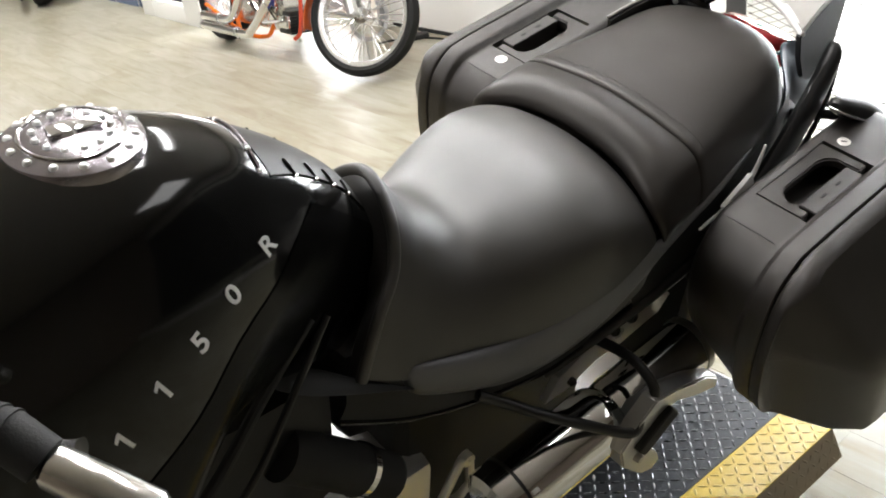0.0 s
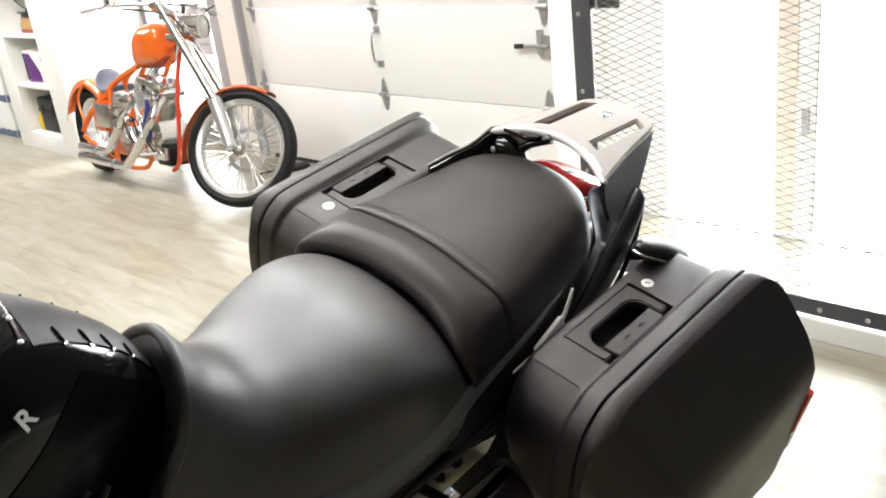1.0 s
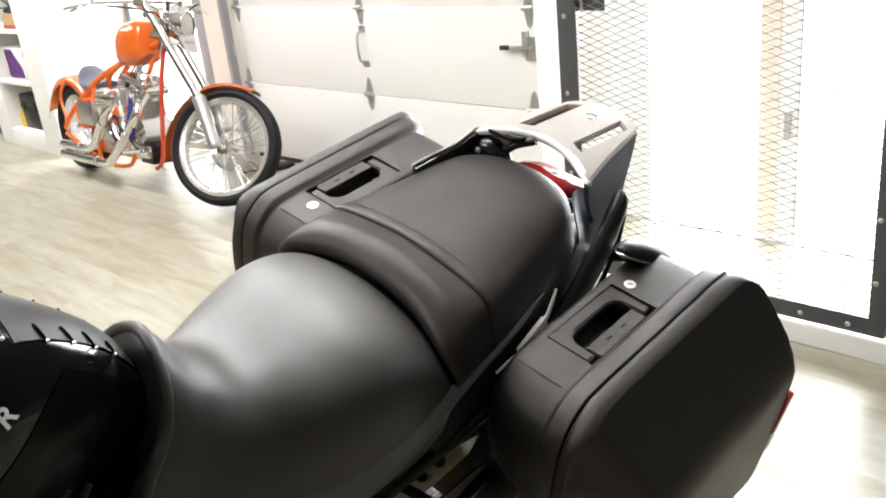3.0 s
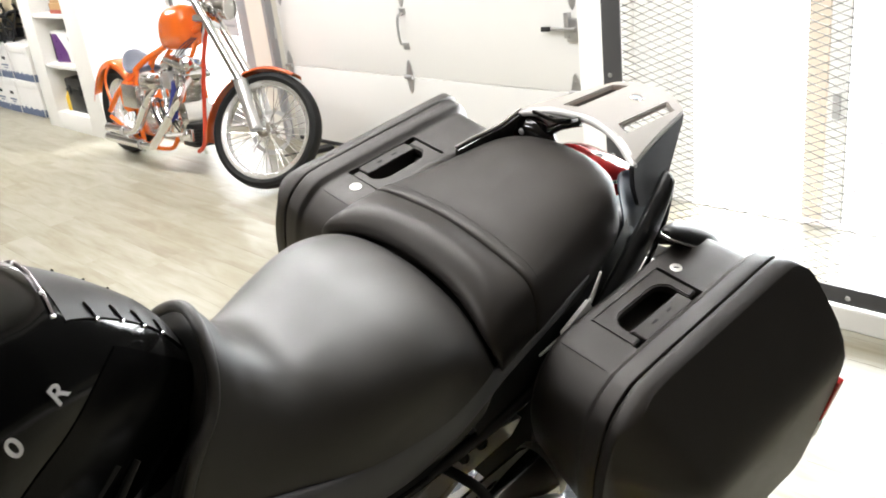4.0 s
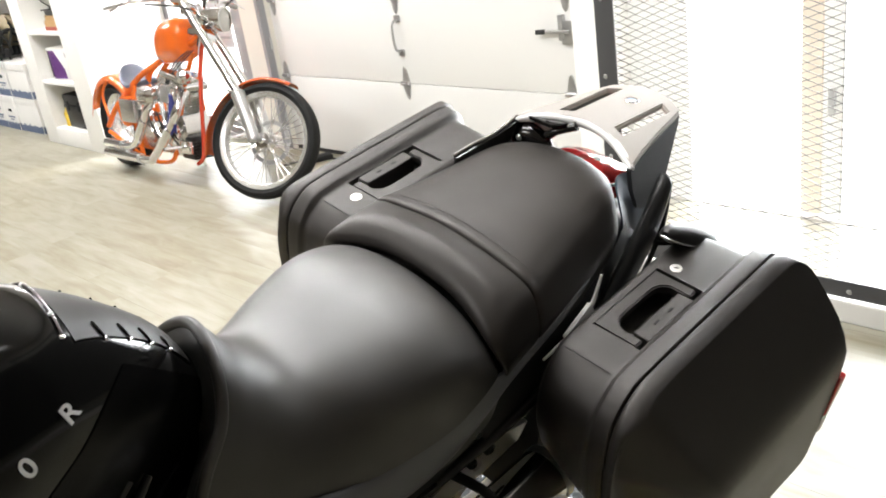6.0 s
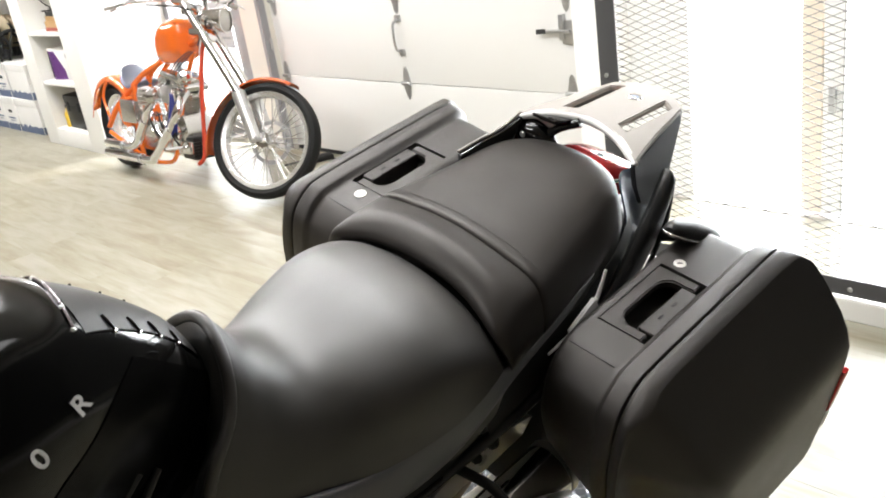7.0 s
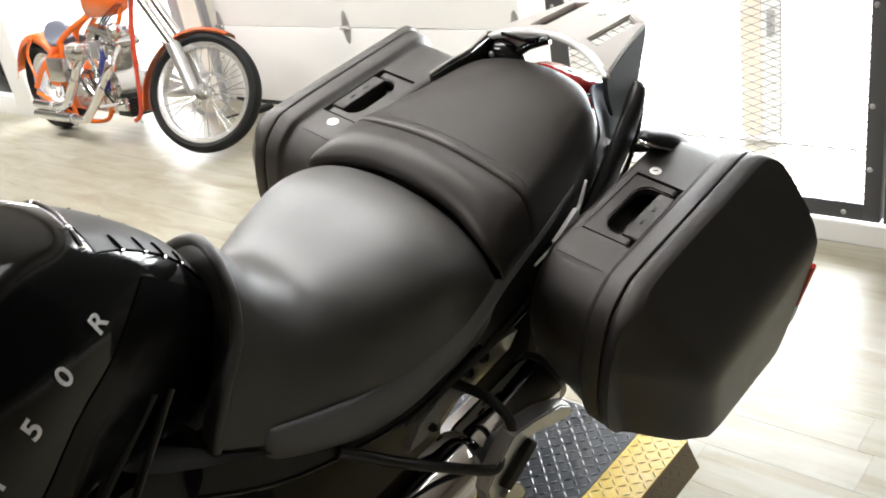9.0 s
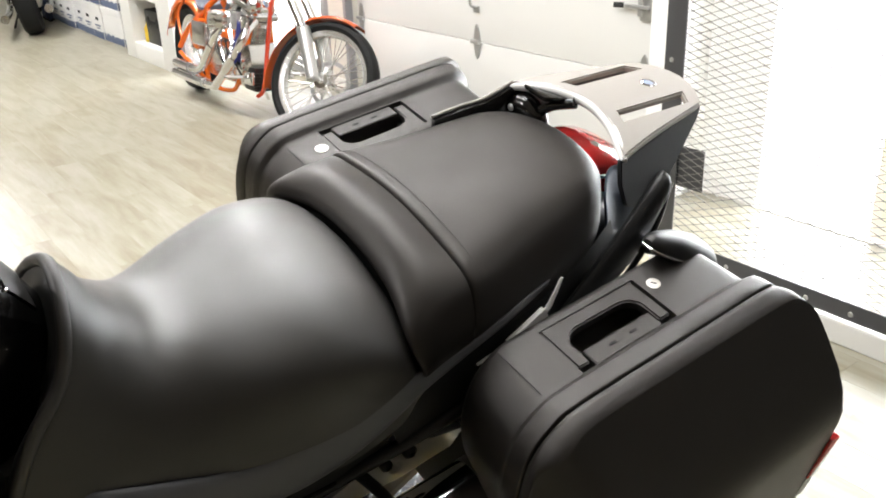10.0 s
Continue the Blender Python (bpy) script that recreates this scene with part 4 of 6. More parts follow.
def build_exhaust():
    a, b = Vector((.62, -.240, .655)), Vector((1.105, -.247, .735))
    d = b - a

    def at(f):
        return a + d * f
    m = part("muffler", tube_bm([at(f) for f in np.linspace(0, .60, 31)], [.046] + [.060] + [.0615] * 24 + [.060, .057, .051, .040, .018], 36), CHROME, bike, "polished chrome muffler")
    rear = part("muffler_rear", tube_bm([at(f) for f in np.linspace(.54, 1.0, 16)], [.046, .052] + [.054] * 14, 36), CHROME, m)
    turn = Matrix.Translation(at(1)) @ Vector((1, 0, 0)).rotation_difference(d.normalized()).to_matrix().to_4x4()
    part("end_rim", moved(lathe_bm([(.040, -.03), (.040, .004), (.048, .007), (.0555, .004), (.0555, -.012)], "x", sides=36), turn), STEEL, rear)
    part("baffle", tube_bm([at(.985), at(.99)], .041, 24), DARK, rear)
    part("clamp", tube_bm([at(.100), at(.112)], .0628, 32), BLACK_STEEL, m)
    part("clamp_screw", tube_bm([at(.106) + Vector((0, -.045, .043)), at(.13) + Vector((0, -.046, .044))], .004, 8), STEEL, m)
    part("shield_rivet", lathe_bm([(0, -.004), (.004, -.003), (.005, .002)], "y", at(.16) + Vector((0, -.061, -.008)), 10), STEEL, m)
    part("header_pipe", tube_bm([at(0), (.50, -.22, .60), (.30, -.24, .52), (.05, -.26, .52)], .024, 16, smooth=5), CHROME, m)


build_exhaust()


def build_footrests():
    def hanger(s):
        h = part("footrest_hanger", tube_bm([(.895, s * .165, .828), (.910, s * .18, .817), (.922, s * .25, .818), (.918, s * .30, .803), (.915, s * .312, .780)], .0095, 12, smooth=5), BLACK_STEEL, bike, "black tubular footrest hanger")
        part("lower_tube", tube_bm([(.64, s * .175, .862), (.683, s * .20, .834), (.727, s * .235, .808), (.786, s * .275, .777), (.850, s * .31, .741), (.872, s * .318, .738), (.882, s * .314, .752)], .0095, 12, smooth=6), BLACK_STEEL, h)
        bm = bmesh.new()
        outline = [(1.101, .712), (1.101, .688), (1.04, .708), (.975, .738), (.930, .735), (.905, .700), (.925, .655), (.960, .612), (.972, .585), (.955, .565), (.925, .575), (.862, .645), (.842, .700), (.872, .755), (.905, .792), (.965, .778), (1.061, .742)]
        n = len(outline)
        ring = [[bm.verts.new((x, s * (y + .002 * math.sin(i)), z)) for i, (x, z) in enumerate(outline)] for y in (.292, .322)]
        for i in range(n):
            bm.faces.new((ring[0][i], ring[0][(i + 1) % n], ring[1][(i + 1) % n], ring[1][i]))
        bm.faces.new(ring[0][::-1])
        bm.faces.new(ring[1])
        bmesh.ops.recalc_face_normals(bm, faces=bm.faces)
        bmesh.ops.bevel(bm, geom=bm.edges[:], offset=.003, segments=2, affect="EDGES")
        b = part("footrest", bm, ALU, bike, "cast aluminium folding footrest")
        part("rubber_pad", moved(box_bm(-.048, .048, -.016, .016, -.020, .020, .007, 3), Matrix.Translation((.925, s * .318, .705)) @ pose(0, 0, 0, 0, -40, 0)), RUBBER, b)
        part("peg_plate", moved(box_bm(-.062, .062, -.006, .006, -.026, .026, .004), Matrix.Translation((.940, s * .300, .690)) @ pose(0, 0, 0, 0, -40, 0)), ALU_SATIN, b)
        part("pivot_bolt", lathe_bm([(0, -.008), (.008, -.007), (.010, .004)], "y", (.893, s * .325, .655), 14), STEEL, b)
        # cast frame plate with lightening holes
        pl = bmesh.new()
        outl = [(.808, .718), (.834, .765), (.906, .797), (.959, .820), (1.000, .858), (1.022, .826), (1.051, .812), (1.085, .806), (1.118, .801), (1.095, .768), (1.06, .762), (.995, .748), (.936, .748), (.856, .718)]
        k = len(outl)
        rings = [[pl.verts.new((x, s * y, z)) for x, z in outl] for y in (.160, .175)]
        for i in range(k):
            pl.faces.new((rings[0][i], rings[0][(i + 1) % k], rings[1][(i + 1) % k], rings[1][i]))
        pl.faces.new(rings[0][::-1])
        pl.faces.new(rings[1])
        bmesh.ops.recalc_face_normals(pl, faces=pl.faces)
        plate = part("frame_plate", pl, ALU_SATIN, bike, "cast aluminium frame plate with holes", smooth=False)
        cut(plate, *[lathe_bm([(0, -.03), (r, -.03), (r, .03), (0, .03)], "y", (x, s * .168, z), 16) for x, z, r in ((.985, .779, .012), (.895, .757, .013), (1.045, .783, .008))])
        for x, z, r in ((1.005, .811, .012), (.962, .803, .010), (.866, .738, .008)):
            part("plate_bolt", lathe_bm([(.004, -.010), (r * .6, -.010), (r, -.006), (r, .004)], "y", (x, s * .177, z), 18) if s < 0 else lathe_bm([(.004, .010), (r * .6, .010), (r, .006), (r, -.004)], "y", (x, s * .177, z), 18), BLACK_STEEL, plate, "black socket bolt")
    both(hanger)


build_footrests()


def build_rack():
    side_line = catmull([(1.383, .140, 0), (1.42, .131, 0), (1.47, .118, 0), (1.53, .105, 0), (1.585, .094, 0), (1.615, .087, 0), (1.628, .080, 0)], 8)

    def zt(x, y):
        return 1.252 + .006 * (x - 1.40) / .25 - 1.0 * y * y - max(0, 1.41 - x) * .15

    def front_x(y):
        return 1.430 - .047 * (abs(y) / .14) ** 1.6

    def rear_x(y):
        return 1.657 - .029 * (abs(y) / .080) ** 2.2
    cols = [0, .017, .034, .050, .074]
    cols = [-c for c in cols[:0:-1]] + cols
    ways = [0, .03, .08, .15, .26, .38, .50, .62, .74, .845, .91, .96, 1]
    grid = []
    for w in ways:
        k = w * (len(side_line) - 1)
        a = side_line[int(k)] + (side_line[min(int(k) + 1, len(side_line) - 1)] - side_line[int(k)]) * (k - int(k))
        row = [(front_x(y) + (rear_x(y) - front_x(y)) * w, y) for y in cols]
        grid.append([(a[0], -a[1])] + row + [(a[0], a[1])])
    bm = bmesh.new()
    top = [[bm.verts.new((x, y, zt(x, y))) for x, y in r] for r in grid]
    bot = [[bm.verts.new((x + (.003 if r is grid[0] else 0), y, zt(x, y) - .010)) for x, y in r] for r in grid]
    cells = []
    for a in range(len(ways) - 1):
        for b in range(len(grid[0]) - 1):
            slot = {round(abs(grid[a][b][1]), 3), round(abs(grid[a][b + 1][1]), 3)} == {.050, .074}
            if not (slot and .149 < ways[a] < .84):
                cells.append((a, b))
    held = set(cells)
    for a, b in cells:
        bm.faces.new((top[a][b], top[a + 1][b], top[a + 1][b + 1], top[a][b + 1]))
        bm.faces.new((bot[a][b], bot[a][b + 1], bot[a + 1][b + 1], bot[a + 1][b]))
        for (da, db), (p, q) in (((-1, 0), ((a, b), (a, b + 1))), ((1, 0), ((a + 1, b), (a + 1, b + 1))), ((0, -1), ((a, b), (a + 1, b))), ((0, 1), ((a, b + 1), (a + 1, b + 1)))):
            if (a + da, b + db) not in held:
                bm.faces.new((top[p[0]][p[1]], top[q[0]][q[1]], bot[q[0]][q[1]], bot[p[0]][p[1]]))
    bmesh.ops.recalc_face_normals(bm, faces=bm.faces)
    bmesh.ops.bevel(bm, geom=[e for e in bm.edges if len(e.link_faces) == 2 and e.calc_face_angle(0) > radians(60) and all(v.co.z > zt(v.co.x, v.co.y) - .005 for v in e.verts)], offset=.0028, segments=2, affect="EDGES")
    rack = part("luggage_rack", bm, SILVER, bike, "silver painted luggage rack with two slots", sharp=50)

    # rounded lip along the front edge
    part("front_lip", tube_bm([(x + .004, y, zt(x, y) - .0085) for x, y in [(1.384, -.138), (1.396, -.115), (1.413, -.08), (1.426, -.04), (1.430, 0), (1.426, .04), (1.413, .08), (1.396, .115), (1.384, .138)]], [.006, .008, .0085, .0085, .0085, .0085, .0085, .008, .006], 14, smooth=4), RACK_EDGE, rack)
    part("badge", lathe_bm([(.0095, .0025), (.0125, .0032), (.0145, .0015), (.015, -.001)], "z", (1.578, 0, 1.2545), 28), CHROME, rack, "small round badge ring")
    part("badge_face", lathe_bm([(0, .0024), (.0095, .0022), (.0098, .0)], "z", (1.578, 0, 1.2545), 24), BADGE, rack, "plain blue and white badge face")

    def side(s):
        # grey plate that hangs from the rack's edge
        quad = [(1.380, .140, 1.222), (1.50, .110, 1.229), (1.630, .083, 1.243), (1.622, .088, 1.218), (1.520, .138, 1.160), (1.492, .149, 1.157), (1.465, .151, 1.148), (1.437, .153, 1.124), (1.405, .154, 1.140), (1.386, .148, 1.180)]
        b = bmesh.new()
        o = [b.verts.new((x, s * y, z)) for x, y, z in quad]
        i = [b.verts.new((x, s * (y - .010), z)) for x, y, z in quad]
        b.faces.new(o)
        b.faces.new(i[::-1])
        for q in range(len(quad)):
            b.faces.new((o[q], i[q], i[(q + 1) % len(quad)], o[(q + 1) % len(quad)]))
        bmesh.ops.recalc_face_normals(b, faces=b.faces)
        bmesh.ops.bevel(b, geom=b.edges[:], offset=.0025, segments=2, affect="EDGES")
        part("rack_side", b, PLATE, rack, "dark grey plastic side plate", sharp=50)
        # black grab arm that carries the rack
        rows = []
        for (x, y, z), w, h in (((1.468, .165, 1.192), .010, .010), ((1.455, .172, 1.175), .016, .022), ((1.40, .186, 1.11), .017, .034), ((1.33, .197, 1.045), .016, .034), ((1.26, .204, .985), .013, .028), ((1.19, .207, .935), .008, .016)):
            rows.append([(x + h * .66 * math.cos(t) , s * (y + w * math.sin(t)), z - h * .75 * math.cos(t)) for t in np.linspace(0, math.tau, 16, endpoint=False)])
        part("grab_arm", grid_bm(smooth_rows(rows, 1, 6, closed=True), closed=True, caps=True), PLASTIC, rack, "thick black plastic grab arm")
        part("arm_edge", tube_bm([(1.478, s * .172, 1.178), (1.435, s * .196, 1.10), (1.36, s * .212, 1.025), (1.28, s * .217, .965)], .005, 8, smooth=5), PLASTIC, rack)
        if s > 0:
            # black plate that runs on towards the seat under a silver edge
            fl = bmesh.new()
            line = [(1.392, .136, 1.226), (1.345, .152, 1.196), (1.297, .160, 1.186), (1.245, .168, 1.172), (1.245, .162, 1.12), (1.33, .148, 1.11), (1.41, .135, 1.14)]
            o, i = [[fl.verts.new((x, y - q, z)) for x, y, z in line] for q in (0, .008)]
            fl.faces.new(o)
            fl.faces.new(i[::-1])
            for q in range(len(line)):
                fl.faces.new((o[q], i[q], i[(q + 1) % len(line)], o[(q + 1) % len(line)]))
            bmesh.ops.recalc_face_normals(fl, faces=fl.faces)
            part("rail_plate", fl, GLOSS, rack, "black plate under the grab rail", smooth=False)
            part("rail_edge", tube_bm([(1.390, .138, 1.229), (1.345, .153, 1.199), (1.297, .161, 1.189), (1.245, .169, 1.175)], [.0035, .0032, .003, .0028], 10, smooth=5), SILVER, rack, "silver edge of the grab rail")
    both(side)
    # cast mount behind the seat, with an eye and a slanting arm
    mt = part("mount", joined(*[tube_bm([(1.405, .155, 1.165), (1.402, .118, 1.193), (1.404, .082, 1.188), (1.408, .062, 1.165)], [.020, .024, .020, .012], 14, smooth=4),
                                tube_bm([(1.405, .085, 1.19), (1.412, .055, 1.217), (1.425, .018, 1.238)], [.012, .008, .010], 12, smooth=4)]), GLOSS, rack, "black cast rack mount")
    part("mount_web", moved(box_bm(-.030, .030, -.050, .046, -.004, .004, .003), Matrix.Translation((1.418, .085, 1.231)) @ pose(0, 0, 0, -8, 6, -14)), GLOSS, mt)
    part("mount_bolt", lathe_bm([(0, -.027), (.004, -.0265), (.0065, -.024), (.0065, -.018)], "x", (1.402, .120, 1.190), 14), STEEL, mt)
    # tail light and its cowl
    rows = []
    for x, w, z0, z1 in ((1.405, .05, 1.13, 1.170), (1.44, .076, 1.10, 1.176), (1.49, .080, 1.085, 1.164), (1.535, .072, 1.075, 1.14), (1.55, .055, 1.08, 1.12)):
        rows.append([(x, w * math.copysign(abs(math.sin(t)) ** .6, math.sin(t)), (z0 + z1) / 2 - (z1 - z0) / 2 * math.copysign(abs(math.cos(t)) ** .6, math.cos(t))) for t in np.linspace(0, math.tau, 24, endpoint=False)])
    tl = part("tail_light", grid_bm(smooth_rows(rows, 1, 5, closed=True), closed=True, caps=True), RED, bike, "red plastic tail light")
    part("light_rim", tube_bm([(1.42, -.075, 1.148), (1.47, -.082, 1.142), (1.53, -.07, 1.118)], .004, 8, smooth=4), CHROME, tl)
    part("bulb_window", lathe_bm([(0, .001), (.009, .0005), (.013, -.004)], "z", (1.452, -.020, 1.174), 20), GLASSY, tl, "clear round window")
    rows = [mirrored([(1.35, 0, 1.15), (1.35, -.07, 1.145), (1.35, -.128, 1.122), (1.35, -.158, 1.08), (1.35, -.168, 1.03)]),
            mirrored([(1.44, 0, 1.11), (1.44, -.085, 1.105), (1.44, -.125, 1.09), (1.44, -.148, 1.05), (1.44, -.155, 1.0)]),
            mirrored([(1.56, 0, 1.055), (1.56, -.06, 1.05), (1.56, -.09, 1.03), (1.56, -.105, 1.0), (1.56, -.11, .96)])]
    part("tail_cowl", grid_bm(smooth_rows(rows, 5, 6)), GREY_SHEEN, bike, "dark painted tail cowl", sharp=80)

    def tail_side(s):
        rows = [[(1.375, .135, 1.15), (1.40, .105, 1.172), (1.43, .090, 1.176), (1.47, .094, 1.170), (1.53, .085, 1.145)],
                [(1.375, .150, 1.11), (1.41, .130, 1.125), (1.44, .127, 1.125), (1.49, .120, 1.115), (1.55, .105, 1.095)],
                [(1.375, .157, 1.05), (1.42, .147, 1.05), (1.45, .143, 1.05), (1.50, .135, 1.05), (1.56, .115, 1.03)]]
        ts = part("tail_side", grid_bm(smooth_rows([[(x, s * y, z - (.035 if s > 0 else 0)) for x, y, z in q] for q in rows], 5, 5)), TAILPAINT, bike, "blue-grey painted tail side", sharp=80)
        ts.modifiers.new("thickness", "SOLIDIFY").thickness = .003
    both(tail_side)

    def signal(s):
        cy, cz = (.250, 1.097) if s < 0 else (.225, 1.058)
        sizes = ((1.352, .012, .010), (1.366, .028, .022), (1.395, .040, .031), (1.43, .049, .037), (1.465, .051, .038), (1.497, .046, .034), (1.522, .034, .025), (1.534, .014, .011))
        rows, rim = [], [[], []]
        for x, w, h in sizes:
            z0 = cz - (x - 1.45) * .48
            rows.append([(x, s * (cy + .75 * w * math.cos(t)), z0 + (.95 if math.sin(t) > 0 else .45) * h * math.sin(t)) for t in np.linspace(0, math.tau, 24, endpoint=False)])
            for k, d in ((0, 1), (1, -1)):
                rim[k].append((x, s * (cy + d * .75 * w), z0 - .002))
        sg = part("turn_signal", grid_bm(smooth_rows(rows, 1, 4, closed=True), closed=True, caps=True), PLASTIC, bike, "black turn signal with amber lens")
        part("rim", tube_bm(rim[0] + rim[1][::-1], .0026, 10, closed=True), CHROME, sg, "bright chrome rim")
        part("lens", moved(lathe_bm([(0, .012), (.018, .010), (.030, 0), (0, -.004)], "x", (0, 0, 0), 24), Matrix.Translation((1.508, s * cy, cz - .040)) @ pose(0, 0, 0, 0, 40, 0)), AMBER, sg)
        part("stalk", tube_bm([(1.43, s * (cy - .02), cz - .004), (1.41, s * .14, 1.06)], .009, 10), RUBBER, sg)
    both(signal)


build_rack()

# side outline of a case: x rearwards, z up
CASE_LINE = [(1.012, 1.005), (1.045, 1.048), (1.085, 1.064), (1.20, 1.083), (1.33, 1.103), (1.44, 1.119), (1.475, 1.112), (1.495, 1.085), (1.512, 1.0), (1.521, .90), (1.519, .78), (1.506, .695), (1.45, .652), (1.30, .642), (1.17, .650), (1.09, .685), (1.045, .75), (1.018, .84), (1.006, .93)]


def case_ring(y, x0, x1, z0, z1, depth=.86):
    """The outline fitted between x0..x1 and z0..z1 in the plane y."""
    pts = catmull([(x, 0, z) for x, z in CASE_LINE], 4, closed=True)
    ring = [(x0 + (p[0] - 1.006) / .514 * (x1 - x0), y, z0 + (p[2] - .642) / .477 * (z1 - z0)) for p in pts]
    return [(x, q, z if z > .95 else .95 - (.95 - z) * depth) for x, q, z in ring]


def case_top(x):
    return 1.0625 + (x - 1.085) * .159


def build_pannier(s):
    """s -1: on the bike's left; 1: on its right."""
    words = "matt black plastic pannier, lock {} its handle".format("behind" if s < 0 else "before")
    ob = thing("pannier", words, "pannier", BIKE, "panniers")
    m = Matrix.Scale(s, 4, (0, 1, 0))

    def fix(bm):
        moved(bm, m)
        bmesh.ops.recalc_face_normals(bm, faces=bm.faces)
        return bm
    rings = [case_ring(*r) for r in ((.236, 1.075, 1.445, .70, 1.075, .55), (.240, 1.05, 1.475, .675, 1.102, .55), (.247, 1.034, 1.490, .657, 1.115, .57), (.256, 1.028, 1.496, .65, 1.119, .60), (.300, 1.024, 1.50, .648, 1.119, .70),
                                     (.350, 1.02, 1.505, .646, 1.119, .79), (.3575, 1.019, 1.507, .645, 1.1190, .80), (.3615, 1.017, 1.509, .644, 1.1210, .82), (.3660, 1.014, 1.513, .642, 1.1285, .84), (.371, 1.012, 1.516, .640, 1.1335),
                                     (.3745, 1.0122, 1.5158, .6402, 1.1338), (.3770, 1.0115, 1.517, .640, 1.1350), (.398, 1.010, 1.519, .639, 1.1368), (.4000, 1.0115, 1.5175, .6400, 1.1352), (.4005, 1.016, 1.513, .645, 1.127))]
    bm = grid_bm(rings, closed=True, caps=True)
    shell = part("shell", fix(bm), CASE, ob, sharp=40)
    hx0, hx1 = 1.1345, 1.3175
    slope = pose(0, 0, 0, 0, -math.degrees(math.atan(.159)), 0)

    def on_top(b, x):
        """A piece drawn round (x, y, 0), laid on the sloping top."""
        return fix(moved(b, Matrix.Translation((x, 0, case_top(x))) @ slope))
    mid = (hx0 + hx1) / 2
    half = (hx1 - hx0) / 2
    # pocket for the handle, open towards the seat
    cut(shell, on_top(box_bm(-half, half, .2655, .3575, -.045, .03), mid), on_top(box_bm(-half, half, .20, .27, -.020, .03), mid))

    def slab(line, z0, z1, bevel, seg=2):
        b = bmesh.new()
        lo, hi = [[b.verts.new((x, y, z)) for x, y in line] for z in (z0, z1)]
        for q in range(len(line)):
            b.faces.new((lo[q], lo[(q + 1) % len(line)], hi[(q + 1) % len(line)], hi[q]))
        b.faces.new(lo[::-1])
        b.faces.new(hi)
        bmesh.ops.recalc_face_normals(b, faces=b.faces)
        bmesh.ops.bevel(b, geom=b.edges[:], offset=bevel, segments=seg, affect="EDGES")
        bmesh.ops.triangulate(b, faces=[f for f in b.faces if len(f.verts) > 4])
        return b
    g, arm = half - .0024, .0255
    hd = part("handle", on_top(slab([(-g, .249), (g, .249), (g, .3475), (g - arm + .004, .3475), (g - arm + .004, .306), (g - arm - .006, .2935), (g - arm - .020, .2885), (-g + arm + .020, .2885), (-g + arm + .006, .2935), (-g + arm - .004, .306), (-g + arm - .004, .3475), (-g, .3475)], -.017, .0004, .0026), mid), CASE, ob, "flush moulded carry handle", sharp=50)
    part("handle_ledge", on_top(slab([(-half + arm + .002, .3265), (half - arm - .002, .3265), (half - arm - .002, .3570), (-half + arm + .002, .3570)], -.043, .0002, .0015), mid), CASE, shell, sharp=50)
    for k in (-.020, .020):
        part("vent", on_top(box_bm(k - .006, k + .006, .3385, .3425, -.001, .0012), mid), DARK, shell)
    part("case_joint", on_top(box_bm(-.0007, .0007, .262, .350, -.001, .0003), 1.068), DARK, shell)
    lx, ly = (1.337, .290) if s < 0 else (1.116, .308)
    lock = part("lock", on_top(moved(lathe_bm([(0, .003), (.0105, .003), (.0122, .0022), (.0128, -.002)], "z", (0, ly, 0), 28), Matrix()), lx), LOCK, ob, "round chrome lock barrel")
    part("keyhole", on_top(moved(box_bm(-.0045, .0045, -.0012, .0012, .0028, .0036), Matrix.Translation((0, ly, 0)) @ pose(0, 0, 0, 0, 0, 55)), lx), DARK, lock)
    # dark joint between the halves, then the lid
    part("seal", fix(grid_bm([case_ring(.398, 1.0145, 1.5145, .643, 1.1300), case_ring(.4055, 1.0145, 1.5145, .643, 1.1300)], closed=True)), DARK, ob)
    base = case_ring(0, 1.004, 1.541, .637, 1.1315)
    cx, cz = 1.30, .87

    def soft(a, b, k):
        h = max(k - abs(a - b), 0) / k
        return min(a, b) - h * h * k / 4

    def lid_y(x, z):
        """How far out the lid's face stands: a flat sloping upper face over a crease, a side that falls back in, bevelled front and ends."""
        y = soft(.430 + (1.1365 + .159 * (x - 1.44) - z) * .77, .558 - max(0, .92 - z) ** 1.5 * .06, .022)
        y = soft(y, .412 + (x - 1.002 - max(0, .93 - z) * .48) * 1.6, .05)
        y = soft(y, .412 + (1.552 - x) * 7.0, .05)
        return soft(y, .412 + (z - .664) * 5.0, .05)
    rings = [case_ring(.4030, 1.016, 1.513, .645, 1.127), case_ring(.4034, 1.0115, 1.5175, .6395, 1.1352), case_ring(.4050, 1.0100, 1.5195, .639, 1.1366), case_ring(.412, 1.007, 1.528, .638, 1.1366), case_ring(.421, 1.0045, 1.537, .637, 1.1350)]
    for r in (1.0, .995, .985, .97, .95, .925, .895, .86, .82, .78, .74, .70, .66, .62, .57, .52, .46, .38, .29, .18, .06):
        ring = []
        for x, _, z in base:
            px, pz = cx + (x - cx) * r, cz + (z - cz) * r
            ring.append((px, max(.4250, lid_y(px, pz)), pz))
        rings.append(ring)
    lid = part("lid", fix(grid_bm(rings, closed=True, caps=True)), CASE, ob, sharp=60)
    # rear reflector, red over clear
    part("reflector", fix(moved(box_bm(-.012, .012, -.012, .012, -.048, .048, .005), Matrix.Translation((1.533, .550, .872)) @ pose(0, 0, 0, -3, 2, 0))), RED, lid, "red rear reflector")
